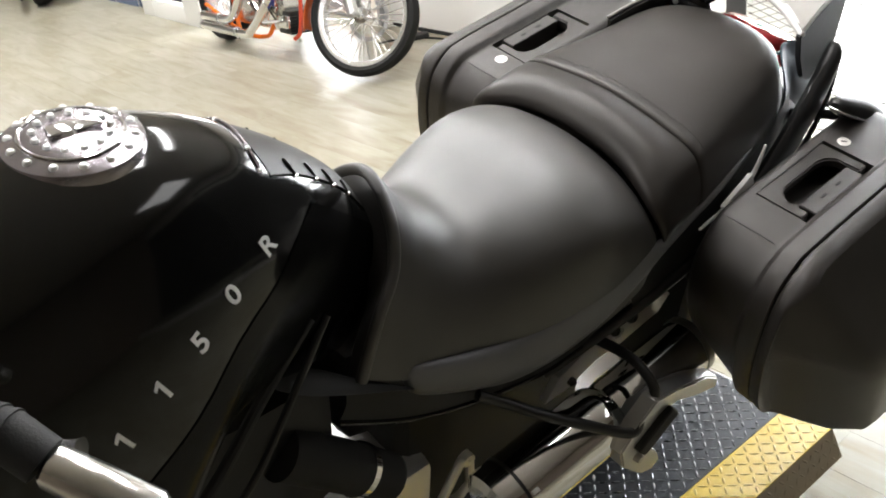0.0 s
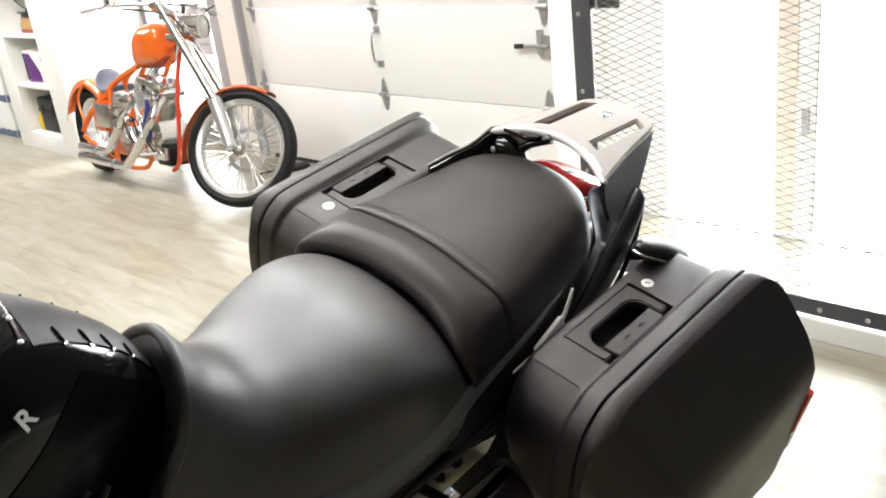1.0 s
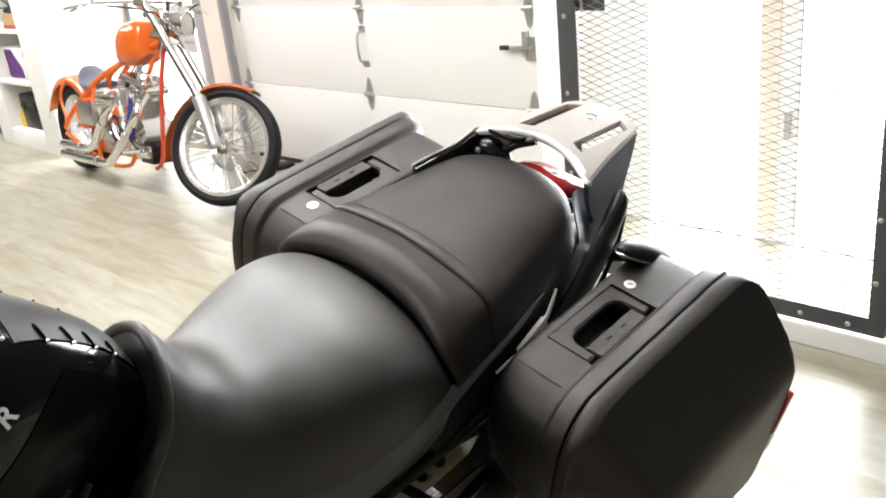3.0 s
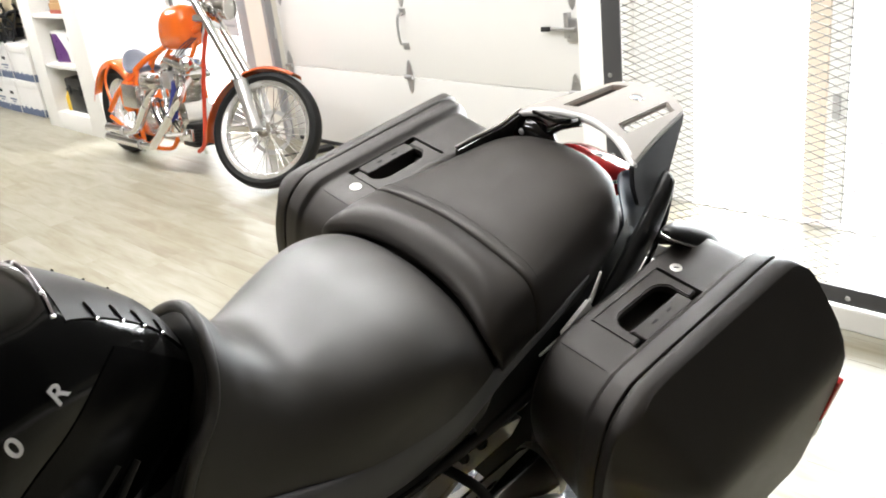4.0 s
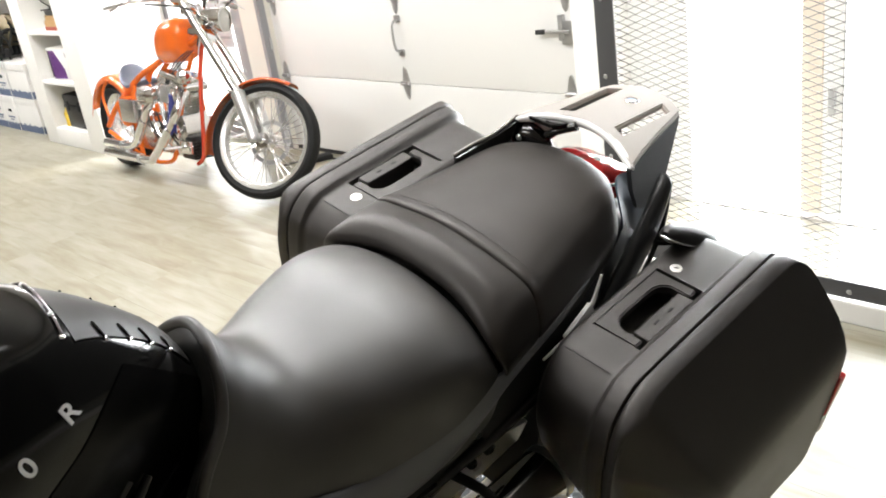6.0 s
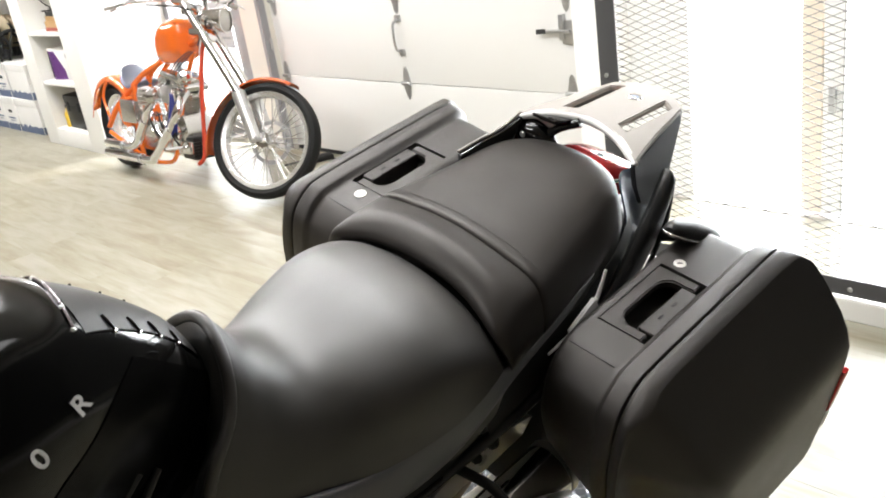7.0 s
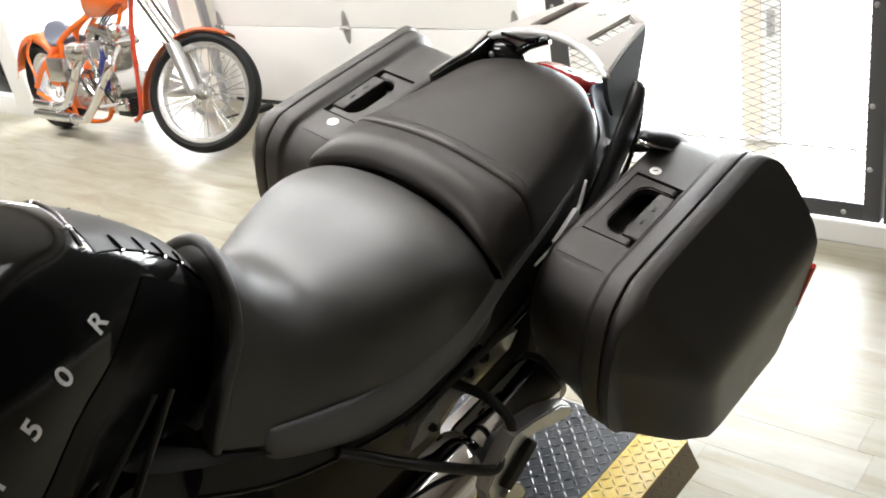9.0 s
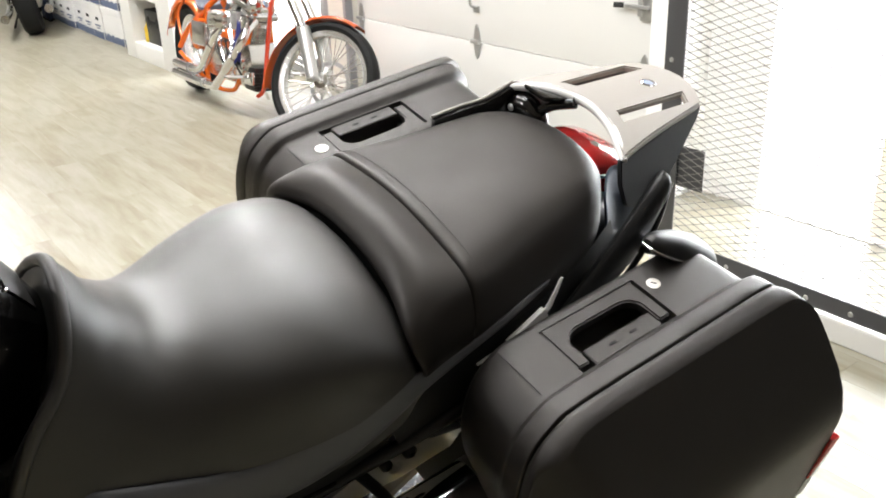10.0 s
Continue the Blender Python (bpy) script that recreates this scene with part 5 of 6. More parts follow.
    part("reflector_clear", fix(moved(box_bm(-.011, .011, -.011, .011, -.022, .022, .005), Matrix.Translation((1.532, .546, .798)) @ pose(0, 0, 0, -3, 2, 0))), LETTER, lid, "pale lower reflector")
    for z in (.72, 1.02):
        part("case_hinge", fix(box_bm(1.518, 1.532, .385, .425, z - .02, z + .02, .004)), PLASTIC, lid)
    part("carrier", fix(tube_bm([(1.10, .20, .90), (1.12, .245, .88), (1.40, .245, .90), (1.42, .19, .98)], .010, 10, smooth=4)), BLACK_STEEL, ob, "black steel case carrier")
    return ob


both(build_pannier)


# ---- lift table ----
def build_lift():
    top, y0, y1, x0, x1 = .20, .335, 1.22, -1.15, 1.545
    ob = thing("lift_table", "low motorcycle lift table with a grey tread-plate deck and yellow edges", "lift table")
    part("deck", box_bm(x0, x1, y0 + .115, y1 - .115, top - .006, top), DECK, ob, "dark grey painted tread plate")
    for a, b, s in ((y0, y0 + .1145, -1), (y1 - .1145, y1, 1)):
        e = part("yellow_edge", box_bm(x0, x1, a, b, top - .006, top, .002), YELLOW, ob, "worn yellow painted border")
        yy = a if s < 0 else b
        bm = grid_bm([[(x0, yy, top - .003), (x1, yy, top - .003)], [(x0, yy + s * .028, top - .07), (x1, yy + s * .028, top - .07)], [(x0, yy + s * .024, top - .07), (x1, yy + s * .024, top - .07)], [(x0, yy - s * .004, top - .006), (x1, yy - s * .004, top - .006)]])
        part("skirt", bm, EDGE_STEEL, e, "bare folded tread-plate lip", smooth=False)
    part("end_plate", box_bm(x1, x1 + .006, y0, y1, top - .075, top + .001, .002), STEEL, ob)
    for a in (x0 + .1, x1 - .5):
        part("scissor_frame", box_bm(a, a + .4, y0 + .15, y1 - .15, .03, top - .012, .01), BLACK_STEEL, ob)
    for a, b in ((y0 + .16, y0 + .22), (y1 - .22, y1 - .16)):
        part("base_rail", box_bm(x0 + .05, x1 - .05, a, b, 0, .03, .004), BLACK_STEEL, ob)
    # raised lugs, laid both ways in turn
    def lugs(xa, xb, ya, yb, mat, name, parent, tilt=None):
        verts, faces = [], []
        px = .0225
        i = 0
        x = xa
        while x < xb:
            j = 0
            y = ya + .012
            while y < yb - .008:
                turn = radians(45 if (i + j) % 2 else -45)
                c, s = math.cos(turn), math.sin(turn)
                n = len(verts)
                prof = [(-.0118, 0, 0), (-.006, .0030, 0), (.006, .0030, 0), (.0118, 0, 0), (.006, -.0030, 0), (-.006, -.0030, 0), (-.008, 0, .0013), (0, .0010, .0021), (.008, 0, .0013), (0, -.0010, .0021)]
                for u, v, h in prof:
                    q = (x + u * c - v * s, y + u * s + v * c, top + h - .0002)
                    verts.append(tilt(q) if tilt else q)
                for f in ((0, 1, 6), (1, 7, 6), (1, 2, 7), (2, 8, 7), (2, 3, 8), (3, 4, 8), (4, 9, 8), (4, 5, 9), (5, 6, 9), (5, 0, 6), (6, 7, 9), (7, 8, 9)):
                    faces.append(tuple(n + k for k in f[::-1]))
                y += px
                j += 1
            x += px
            i += 1
        me = bpy.data.meshes.new(name)
        me.from_pydata(verts, [], faces)
        me.update()
        me.materials.append(mat)
        o = new(name, me)
        o.parent = parent
        tagged(o, kind="stuff")
    lugs(x0 + .01, x1 - .005, y0 + .118, y1 - .118, LUG, "deck_tread", ob)
    lugs(x0 + .01, x1 - .005, y0 - .002, y0 + .114, YELLOW_LUG, "edge_tread", ob)
    lugs(x0 + .01, x1 - .005, y1 - .114, y1, YELLOW_LUG, "edge_tread", ob)
    lugs(x0 + .01, x1 - .005, y0 - .072, y0 - .002, EDGE_STEEL, "skirt_tread", ob, lambda q: (q[0], y0 - (y0 - q[1]) * .38 - (q[2] - top), top - .004 - (y0 - q[1]) * .93 + (q[2] - top) * .3))


build_lift()


# ---- chopper ----
def build_chopper():
    """Drawn with its front wheel's foot at 0, the rear towards +y."""
    ob = thing("chopper", "orange custom chopper with a raked chrome fork, on its stand", "motorcycle", pose(2.935, 4.21, 0, 0, 6.5, 0) @ Matrix.Scale(1.06, 4))
    R, RR, WB = .345, .315, 1.80
    a, b = Vector((0, 0, R)), Vector((0, .62, 1.20))
    axis = (b - a).normalized()
    steer = Matrix.Translation(a) @ Matrix.Rotation(radians(33), 4, axis) @ Matrix.Translation(-a)

    rake = Matrix.Identity(4)
    rake[1][2], rake[1][3] = .10, -.10 * R

    def front(bm):
        return moved(bm, steer)

    def raked(bm):
        return moved(bm, steer @ rake)

    def wheel(y, r, w, turn, tall, spokes):
        f = front if turn else (lambda q: q)
        t = part("front_wheel" if turn else "rear_wheel", f(lathe_bm([(r - tall, -w * .62), (r - tall * .55, -w), (r - tall * .2, -w * .86), (r - .004, -w * .42), (r, 0), (r - .004, w * .42), (r - tall * .2, w * .86), (r - tall * .55, w), (r - tall, w * .62)], "x", (0, y, r), 64)), TYRE, ob, "black tyre on a laced chrome rim")
        part("rim", f(lathe_bm([(r - tall + .004, -w * .68), (r - tall - .006, -w * .66), (r - tall - .024, -w * .50), (r - tall - .03, -w * .2), (r - tall - .03, w * .2), (r - tall - .024, w * .50), (r - tall - .006, w * .66), (r - tall + .004, w * .68)], "x", (0, y, r), 64)), WHEEL, t)
        part("hub", f(lathe_bm([(0, -.07), (.016, -.07), (.02, -.05), (.045, -.045), (.045, -.035), (.026, -.02), (.026, .02), (.045, .035), (.045, .045), (.02, .05), (.016, .07), (0, .07)], "x", (0, y, r), 24)), CHROME, t)
        part("brake_disc", f(lathe_bm([(.108, .055), (.132, .055), (.132, .060), (.108, .060), (.108, .055)], "x", (0, y, r), 40)), STEEL, t)
        for k in range(spokes):
            w0 = k * math.tau / spokes
            w1 = w0 + (.32 if k % 2 else -.32)
            sx = -.038 if (k // 2) % 2 else .038
            p = (sx, y + .042 * math.cos(w0), r + .042 * math.sin(w0))
            q = (0, y + (r - tall - .014) * math.cos(w1), r + (r - tall - .014) * math.sin(w1))
            part("spoke", f(tube_bm([p, q], .0028, 5)), WHEEL, t)
        return t
    wheel(0, R, .052, True, .060, 40)
    wheel(WB, RR, .09, False, .10, 32)

    # front end
    fork = part("fork", raked(joined(*[tube_bm([(sx, -.0 + .02, R - .01), (sx, .14, .60), (sx, .145, .607)], [.037, .043, .033], 18) for sx in (-.095, .095)])), ALU, ob, "long raked chrome fork")
    part("fork_tube", raked(joined(*[tube_bm([(sx, .14, .60), (sx, .565, 1.148)], .027, 16) for sx in (-.095, .095)])), ALU_BRIGHT, fork)
    for z, w in ((.94, .125), (1.12, .125)):
        y = .62 * (z - R) / (1.20 - R)
        part("triple_clamp", raked(box_bm(-w, w, y - .035, y + .045, z - .018, z + .018, .008)), CHROME, fork)
    part("axle", raked(tube_bm([(-.13, 0, R), (.13, 0, R)], .012, 12)), STEEL, fork)
    part("steering_stem", raked(tube_bm([(0, .46, .97), (0, .55, 1.09)], .03, 14)), ORANGE, fork)
    line = [(-.43, .92, 1.15), (-.31, .86, 1.17), (-.14, .72, 1.175), (0, .63, 1.165), (.10, .585, 1.155), (.19, .57, 1.13), (.27, .59, 1.10)]
    bar = part("handlebar", tube_bm(line, .0125, 12, smooth=6), CHROME, ob, "chrome handlebar")
    for g0, g1, lv in (((-.33, .868, 1.168), (-.44, .925, 1.147), -1), ((.19, .572, 1.128), (.27, .59, 1.098), 1)):
        part("grip", tube_bm([g0, g1], .0185, 14), STEEL, bar, "ribbed chrome grip")
        c = Vector(g0)
        part("lever", tube_bm([c + Vector((-lv * .04, -.03, .01)), c + Vector((lv * .03, -.06, -.01)), c + Vector((lv * .11, -.03, -.045))], .007, 8, smooth=4), CHROME, bar)
        part("master_cylinder", moved(box_bm(-.032, .032, -.03, .03, -.01, .035, .008), Matrix.Translation(c - Vector((lv * .05, .02, -.01)))), CHROME, bar)
    for x, y in ((-.06, .69), (.06, .63)):
        part("riser", tube_bm([(x, y - .03, 1.08), (x, y - .03, 1.17)], .016, 10), CHROME, bar)
    lamp_ = part("headlamp", raked(lathe_bm([(0, .205), (.022, .200), (.045, .165), (.062, .105), (.070, .04), (.073, 0), (.078, -.004), (.078, -.016), (.070, -.016)], "y", (0, .315, 1.045), 32)), ALU_BRIGHT, ob, "chrome bullet headlamp")
    part("lens", raked(lathe_bm([(0, -.022), (.045, -.017), (.069, -.006)], "y", (0, .315, 1.045), 32)), GLASSY, lamp_, "clear dull lamp glass")
    part("lamp_bracket", raked(tube_bm([(0, .43, .975), (0, .48, .945), (0, .53, .985)], .014, 10, smooth=3)), CHROME, lamp_)
    for k in range(4):
        s = -1 if k % 2 else 1
        part("cable", tube_bm([(s * .24, .66 - s * .12, 1.15), (s * (.16 - .03 * k), .50 + .02 * k, 1.12), (s * .07, .45, 1.06), (s * .05, .56, .92 - .03 * k)], .0045, 6, smooth=6), RUBBER if k < 2 else CHROME, bar)
    # short front fender
    rows = []
    for w in np.linspace(radians(-18), radians(112), 22):
        rr = R + .028
        rows.append([(x, rr * math.cos(w) * 1.0 + dx, R + rr * math.sin(w) - h) for x, dx, h in ((-.062, 0, .022), (-.05, 0, .004), (0, 0, 0), (.05, 0, .004), (.062, 0, .022))])
    f = part("front_fender", front(grid_bm(rows)), FENDER, ob, "short red-orange front fender", sharp=80)
    mod = f.modifiers.new("thickness", "SOLIDIFY")
    mod.thickness = .004
    for s in (-1, 1):
        part("fender_stay", front(tube_bm([(s * .066, .26, .62), (s * .09, .12, .56)], .006, 8)), CHROME, f)

    # frame
    fr = part("frame", joined(
        tube_bm([(0, .50, .98), (0, .72, .90), (0, 1.10, .80), (0, 1.34, .70), (0, 1.40, .60)], .022, 14, smooth=4),
        *[tube_bm([(s * .03, .66, .85), (s * .06, .80, .60), (s * .10, .845, .36), (s * .12, .90, .20), (s * .13, 1.0, .135), (s * .14, 1.30, .135), (s * .15, WB, RR - .04)], .0145, 14, smooth=5) for s in (-1, 1)],
        *[tube_bm([(s * .03, 1.10, .78), (s * .08, 1.34, .675), (s * .13, 1.66, .46), (s * .15, WB, RR)], .019, 14, smooth=5) for s in (-1, 1)],
        *[tube_bm([(s * .10, 1.40, .62), (s * .12, 1.42, .38), (s * .13, 1.36, .14)], .016, 12, smooth=4) for s in (-1, 1)]), ORANGE, ob, "orange painted hardtail frame")
    part("down_tube", tube_bm([(-.02, .53, .92), (-.045, .56, .78), (-.065, .585, .50), (-.08, .61, .22), (-.09, .68, .15)], .0135, 12, smooth=4), RED_PAINT, fr, "red painted front down tube")
    # fuel tank
    rows = []
    for y, w, z0, z1 in ((.73, .04, .85, .95), (.75, .085, .81, 1.025), (.80, .108, .785, 1.055), (.88, .113, .772, 1.055), (.97, .110, .765, 1.040), (1.06, .085, .77, .99), (1.095, .045, .79, .91)):
        rows.append([(w * math.copysign(abs(math.sin(t)) ** .75, math.sin(t)), y, (z0 + z1) / 2 - (z1 - z0) / 2 * math.copysign(abs(math.cos(t)) ** .75, math.cos(t))) for t in np.linspace(0, math.tau, 28, endpoint=False)])
    tk = part("fuel_tank", grid_bm(smooth_rows(rows, 1, 5, closed=True), closed=True, caps=True), ORANGE, ob, "glossy orange fuel tank", sharp=60)
    part("filler_cap", lathe_bm([(0, .022), (.026, .02), (.032, .008), (.032, -.01)], "z", (0, .86, 1.042), 24), CHROME, tk)
    # seat
    rows = []
    for y, w, z, h in ((1.37, .06, .635, .018), (1.41, .10, .620, .028), (1.47, .132, .612, .035), (1.54, .130, .635, .04), (1.60, .105, .68, .045), (1.63, .07, .715, .03)):
        rows.append([(w * math.sin(t), y, z + h * math.cos(t)) for t in np.linspace(0, math.tau, 20, endpoint=False)])
    part("saddle", grid_bm(smooth_rows(rows, 1, 5, closed=True), closed=True, caps=True), SADDLE, ob, "small blue-black solo saddle", sharp=80)
    # rear fender
    rows = []
    for w in np.linspace(radians(28), radians(165), 22):
        rr = RR + .045
        rows.append([(x, WB - rr * math.cos(w), RR + rr * math.sin(w) - h) for x, h in ((-.115, .06), (-.105, .012), (-.06, 0), (0, -.004), (.06, 0), (.105, .012), (.115, .06))])
    f = part("rear_fender", grid_bm(rows), ORANGE, ob, "orange rear fender", sharp=80)
    mod = f.modifiers.new("thickness", "SOLIDIFY")
    mod.thickness = .004
    for s in (-1, 1):
        part("fender_strut", tube_bm([(s * .135, WB - .02, RR + .02), (s * .135, WB + .06, .52), (s * .12, WB - .02, .64)], .010, 10, smooth=4), ORANGE, f)
    tl = part("tail_light", lathe_bm([(0, .04), (.03, .035), (.038, .01), (.036, -.02), (0, -.02)], "y", (0, WB + .37, .46), 18), RED, ob, "small red tail light")
    part("oil_tank", tube_bm([(-.15, 1.50, .44), (.15, 1.50, .44)], .105, 28), ORANGE, ob, "round orange oil tank")
    part("battery_cover", box_bm(-.17, -.10, 1.32, 1.54, .37, .53, .015), ALU_BRIGHT, ob)

    # engine: crankcase, two finned cylinders in a vee, heads, air cleaner
    E = .93
    eng = part("engine", joined(lathe_bm([(0, -.12), (.12, -.115), (.16, -.09), (.165, .09), (.12, .115), (0, .12)], "x", (0, E, .34), 32), box_bm(-.12, .12, E - .1, 1.40, .18, .40, .04)), ALU_BRIGHT, ob, "polished vee-twin engine")
    for s in (-1, 1):
        lean = radians(22.5 * s)
        d = Vector((0, math.sin(lean), math.cos(lean)))
        base = Vector((0, E, .42)) + d * .03
        prof = [(0, -.02)]
        for k in range(9):
            h = .019 * k
            prof += [(.078, h - .003), (.105 - .0015 * k, h - .001), (.105 - .0015 * k, h + .006), (.078, h + .008)]
        prof += [(.08, .185), (0, .19)]
        m = Matrix.Translation(base) @ Matrix.Rotation(-lean, 4, "X")
        part("cylinder", moved(lathe_bm(prof, "z", sides=28), m), ALU_BRIGHT, eng, "finned alloy cylinder", sharp=25)
        top = Matrix.Translation(base + d * .19) @ Matrix.Rotation(-lean, 4, "X")
        part("rocker_box", moved(joined(box_bm(-.10, .10, -.085, .085, .0, .045, .016, 3), box_bm(-.085, .085, -.06, .06, .03, .085, .022, 3)), top), CHROME, eng)
        for e in (-1, 1):
            part("pushrod_tube", tube_bm([(-.125, E + s * .035 + e * .014, .42), (-.12, E + s * .12 + e * .016, .63)], .010, 10), CHROME, eng)
            part("head_bolt", moved(lathe_bm([(0, .098), (.012, .096), (.014, .07)], "z", (e * .05, 0, 0), 10), top), CHROME, eng)
            part("lifter_block", lathe_bm([(0, .02), (.016, .018), (.02, -.01)], "z", (-.125, E + s * .035 + e * .014, .425), 12), CHROME, eng)
    part("cam_cover", lathe_bm([(0, -.155), (.06, -.152), (.095, -.13), (.10, -.10)], "x", (0, E - .02, .33), 30), CHROME, eng)
    for k in range(5):
        a = k * math.tau / 5
        part("cover_screw", lathe_bm([(0, -.148), (.008, -.147), (.009, -.12)], "x", (0, E - .02 + .082 * math.cos(a), .33 + .082 * math.sin(a)), 10), STEEL, eng)
    part("primary_cover", box_bm(.12, .19, .80, 1.46, .20, .42, .05, 4), CHROME, eng)
    rows = []
    for x, f in ((-.13, .5), (-.135, .85), (-.155, 1.0), (-.19, .96), (-.212, .75), (-.222, .4)):
        rows.append([(x, 1.08 + .115 * f * math.cos(t), .575 + .066 * f * math.sin(t)) for t in np.linspace(0, math.tau, 28, endpoint=False)])
    ac = part("air_cleaner", grid_bm(rows, closed=True, caps=True), ALU_BRIGHT, eng, "oval ribbed air cleaner")
    for k in range(5):
        z = .575 + .024 * (k - 2)
        w = .115 * math.sqrt(1 - ((z - .575) / .07) ** 2) * .92
        part("air_cleaner_rib", tube_bm([(-.165, 1.08 - w, z), (-.212, 1.08 - w * .6, z), (-.226, 1.08, z), (-.212, 1.08 + w * .6, z), (-.165, 1.08 + w, z)], .006, 8, smooth=4), CHROME, ac)
    part("carburettor", box_bm(-.13, -.04, E - .04, E + .06, .53, .64, .012), ALU, eng)
    part("intake_cover", moved(box_bm(-.045, .045, -.15, .15, -.022, .022, .018, 3), Matrix.Translation((-.10, .79, .70)) @ pose(0, 0, 0, 9, 0, 0)), ALU_BRIGHT, eng)
    part("horn_cover", lathe_bm([(0, -.05), (.03, -.045), (.045, -.02), (.04, .02), (0, .03)], "x", (-.10, .67, .71), 20), CHROME, eng)
    for k in range(6):
        part("oil_line", tube_bm([(-.13, E - .12 + .05 * k, .25), (-.16, E - .08 + .06 * k, .34 + .02 * (k % 3)), (-.13, E + .07 * k, .46), (-.08, 1.2 + .03 * k, .42)], .0055, 8, smooth=5), CHROME if k % 2 else RUBBER, eng)
    # exhaust pipes: out of the heads, down and back along the side
    for line, yb in (([(-.09, 1.02, .60), (-.15, 1.02, .565), (-.195, 1.05, .50), (-.20, 1.10, .43), (-.20, 1.235, .295), (-.20, 1.32, .235), (-.20, 1.45, .214), (-.20, 1.76, .212)], 1.40),
                     ([(-.08, .74, .60), (-.15, .69, .56), (-.195, .68, .49), (-.20, .76, .40), (-.20, .905, .285), (-.20, 1.05, .182), (-.20, 1.16, .148), (-.20, 1.78, .143)], 1.16)):
        ex = part("exhaust_pipe", tube_bm(line, .0285, 18, smooth=6), CHROME, ob, "chrome exhaust pipe")
        z = line[-1][2]
        part("heat_shield", tube_bm([(-.20, yb + .06, z + .002), (-.20, 1.74, z)], .0325, 20), CHROME, ex)
        part("pipe_clamp", tube_bm([(-.20, yb + .08, z + .001), (-.20, yb + .10, z + .001)], .0345, 18), STEEL, ex)
        part("heat_shield_upper", tube_bm([Vector(line[3]).lerp(Vector(line[4]), .1) + Vector((-.004, 0, 0)), Vector(line[3]).lerp(Vector(line[4]), .95) + Vector((-.004, 0, 0))], .032, 18), CHROME, ex)
    # forward controls, belt guard, wiring and a blue cloth tied to the frame
    for s in (-1, 1):
        fc = part("forward_control", joined(tube_bm([(s * .10, .72, .26), (s * .30, .70, .28)], .011, 10), box_bm(min(s * .12, s * .15), max(s * .12, s * .15), .66, .78, .22, .30, .01)), CHROME, ob)
    reg = part("regulator", box_bm(-.10, .10, .70, .86, .17, .32, .015), BLACK_STEEL, ob, "black finned regulator")
    for k in range(6):
        part("regulator_fin", box_bm(-.11, .11, .692, .702, .18 + .02 * k, .187 + .02 * k), BLACK_STEEL, reg)
    part("oil_filter", tube_bm([(0, .56, .24), (0, .68, .24)], .04, 18), CHROME, ob)
    rows = [[(-.205 + .012 * math.sin(3 * v + u), .68 + .02 * v + .11 * u * (.55 + .45 * v), .60 - .24 * v + .014 * math.sin(9 * u)) for u in np.linspace(0, 1, 9)] for v in np.linspace(0, 1, 9)]
    f = part("tied_cloth", grid_bm(rows), BLUE_CLOTH, ob, "dark blue cloth tied to the frame", sharp=80)
    f.modifiers.new("thickness", "SOLIDIFY").thickness = .004
    for k in range(3):
        part("wire", tube_bm([(-.05, .62 + .03 * k, .86), (-.12, .68 + .04 * k, .78), (-.10, .85 + .05 * k, .70 - .03 * k), (-.06, 1.0, .62)], .004, 6, smooth=6), RUBBER, ob)
    part("side_stand", tube_bm([(.12, 1.05, .15), (.24, 1.18, .0)], .011, 10), CHROME, ob, "chrome side stand")
    part("stand_foot", lathe_bm([(0, -.012), (.02, -.012), (.02, .004), (0, .004)], "z", (-.06, 1.56, .04), 12), CHROME, ob)
    part("jiffy_pin", tube_bm([(-.06, 1.56, .15), (-.06, 1.56, .035)], .008, 8), CHROME, ob)


build_chopper()


# ---- shelf unit and what stands on it ----
def build_shelf():
    ob = thing("shelf_unit", "white painted built-in shelf unit, half filled", "shelf unit")
    X0, X1 = 2.985, 3.74
    for y0, y1, nm in ((6.70, 7.02, "end_panel"), (7.72, 7.98, "end_panel")):
        part(nm, box_bm(X0, X1, y0, y1, 0, 2.4, .004), WHITE, ob)
    part("plinth", box_bm(X0 + .002, X1, 7.02, 7.72, 0, .155, .003), WHITE, ob)
    for z in (.585, 1.015):
        part("shelf", box_bm(X0 + .012, X1, 7.022, 7.718, z - .03, z, .003), WHITE, ob)
    part("top_panel", box_bm(X0 + .001, X1, 7.02, 7.72, 1.44, 2.4, .003), WHITE, ob)
    part("back_panel", box_bm(X0 + .42, X0 + .43, 7.021, 7.719, .155, 1.44), WHITE, ob)


build_shelf()


def build_case_black():
    ob = thing("tool_case", "black plastic tool case on the bottom shelf", "tool case", pose(3.06, 7.16, .155))
    part("body", box_bm(0, .26, 0, .40, 0, .20, .015), PLASTIC, ob)
    part("lid", box_bm(-.004, .264, -.004, .404, .203, .30, .02), PLASTIC, ob)
    for y in (.09, .31):
        part("latch", box_bm(-.012, -.003, y - .02, y + .02, .16, .24, .003), RUBBER, ob)
    part("handle", tube_bm([(.13, .10, .30), (.13, .12, .325), (.13, .28, .325), (.13, .30, .30)], .009, 8, smooth=3), RUBBER, ob)
    ob = thing("spray_bottle", "small yellow bottle beside the tool case", "bottle", pose(3.09, 7.615, .155))
    part("body", lathe_bm([(0, 0), (.032, 0), (.034, .01), (.034, .12), (.015, .15), (.013, .17), (0, .17)], "z", sides=20), YELLOW, ob)
    part("cap", lathe_bm([(0, .20), (.014, .198), (.015, .171), (0, .171)], "z", sides=16), PLASTIC, ob)


build_case_black()


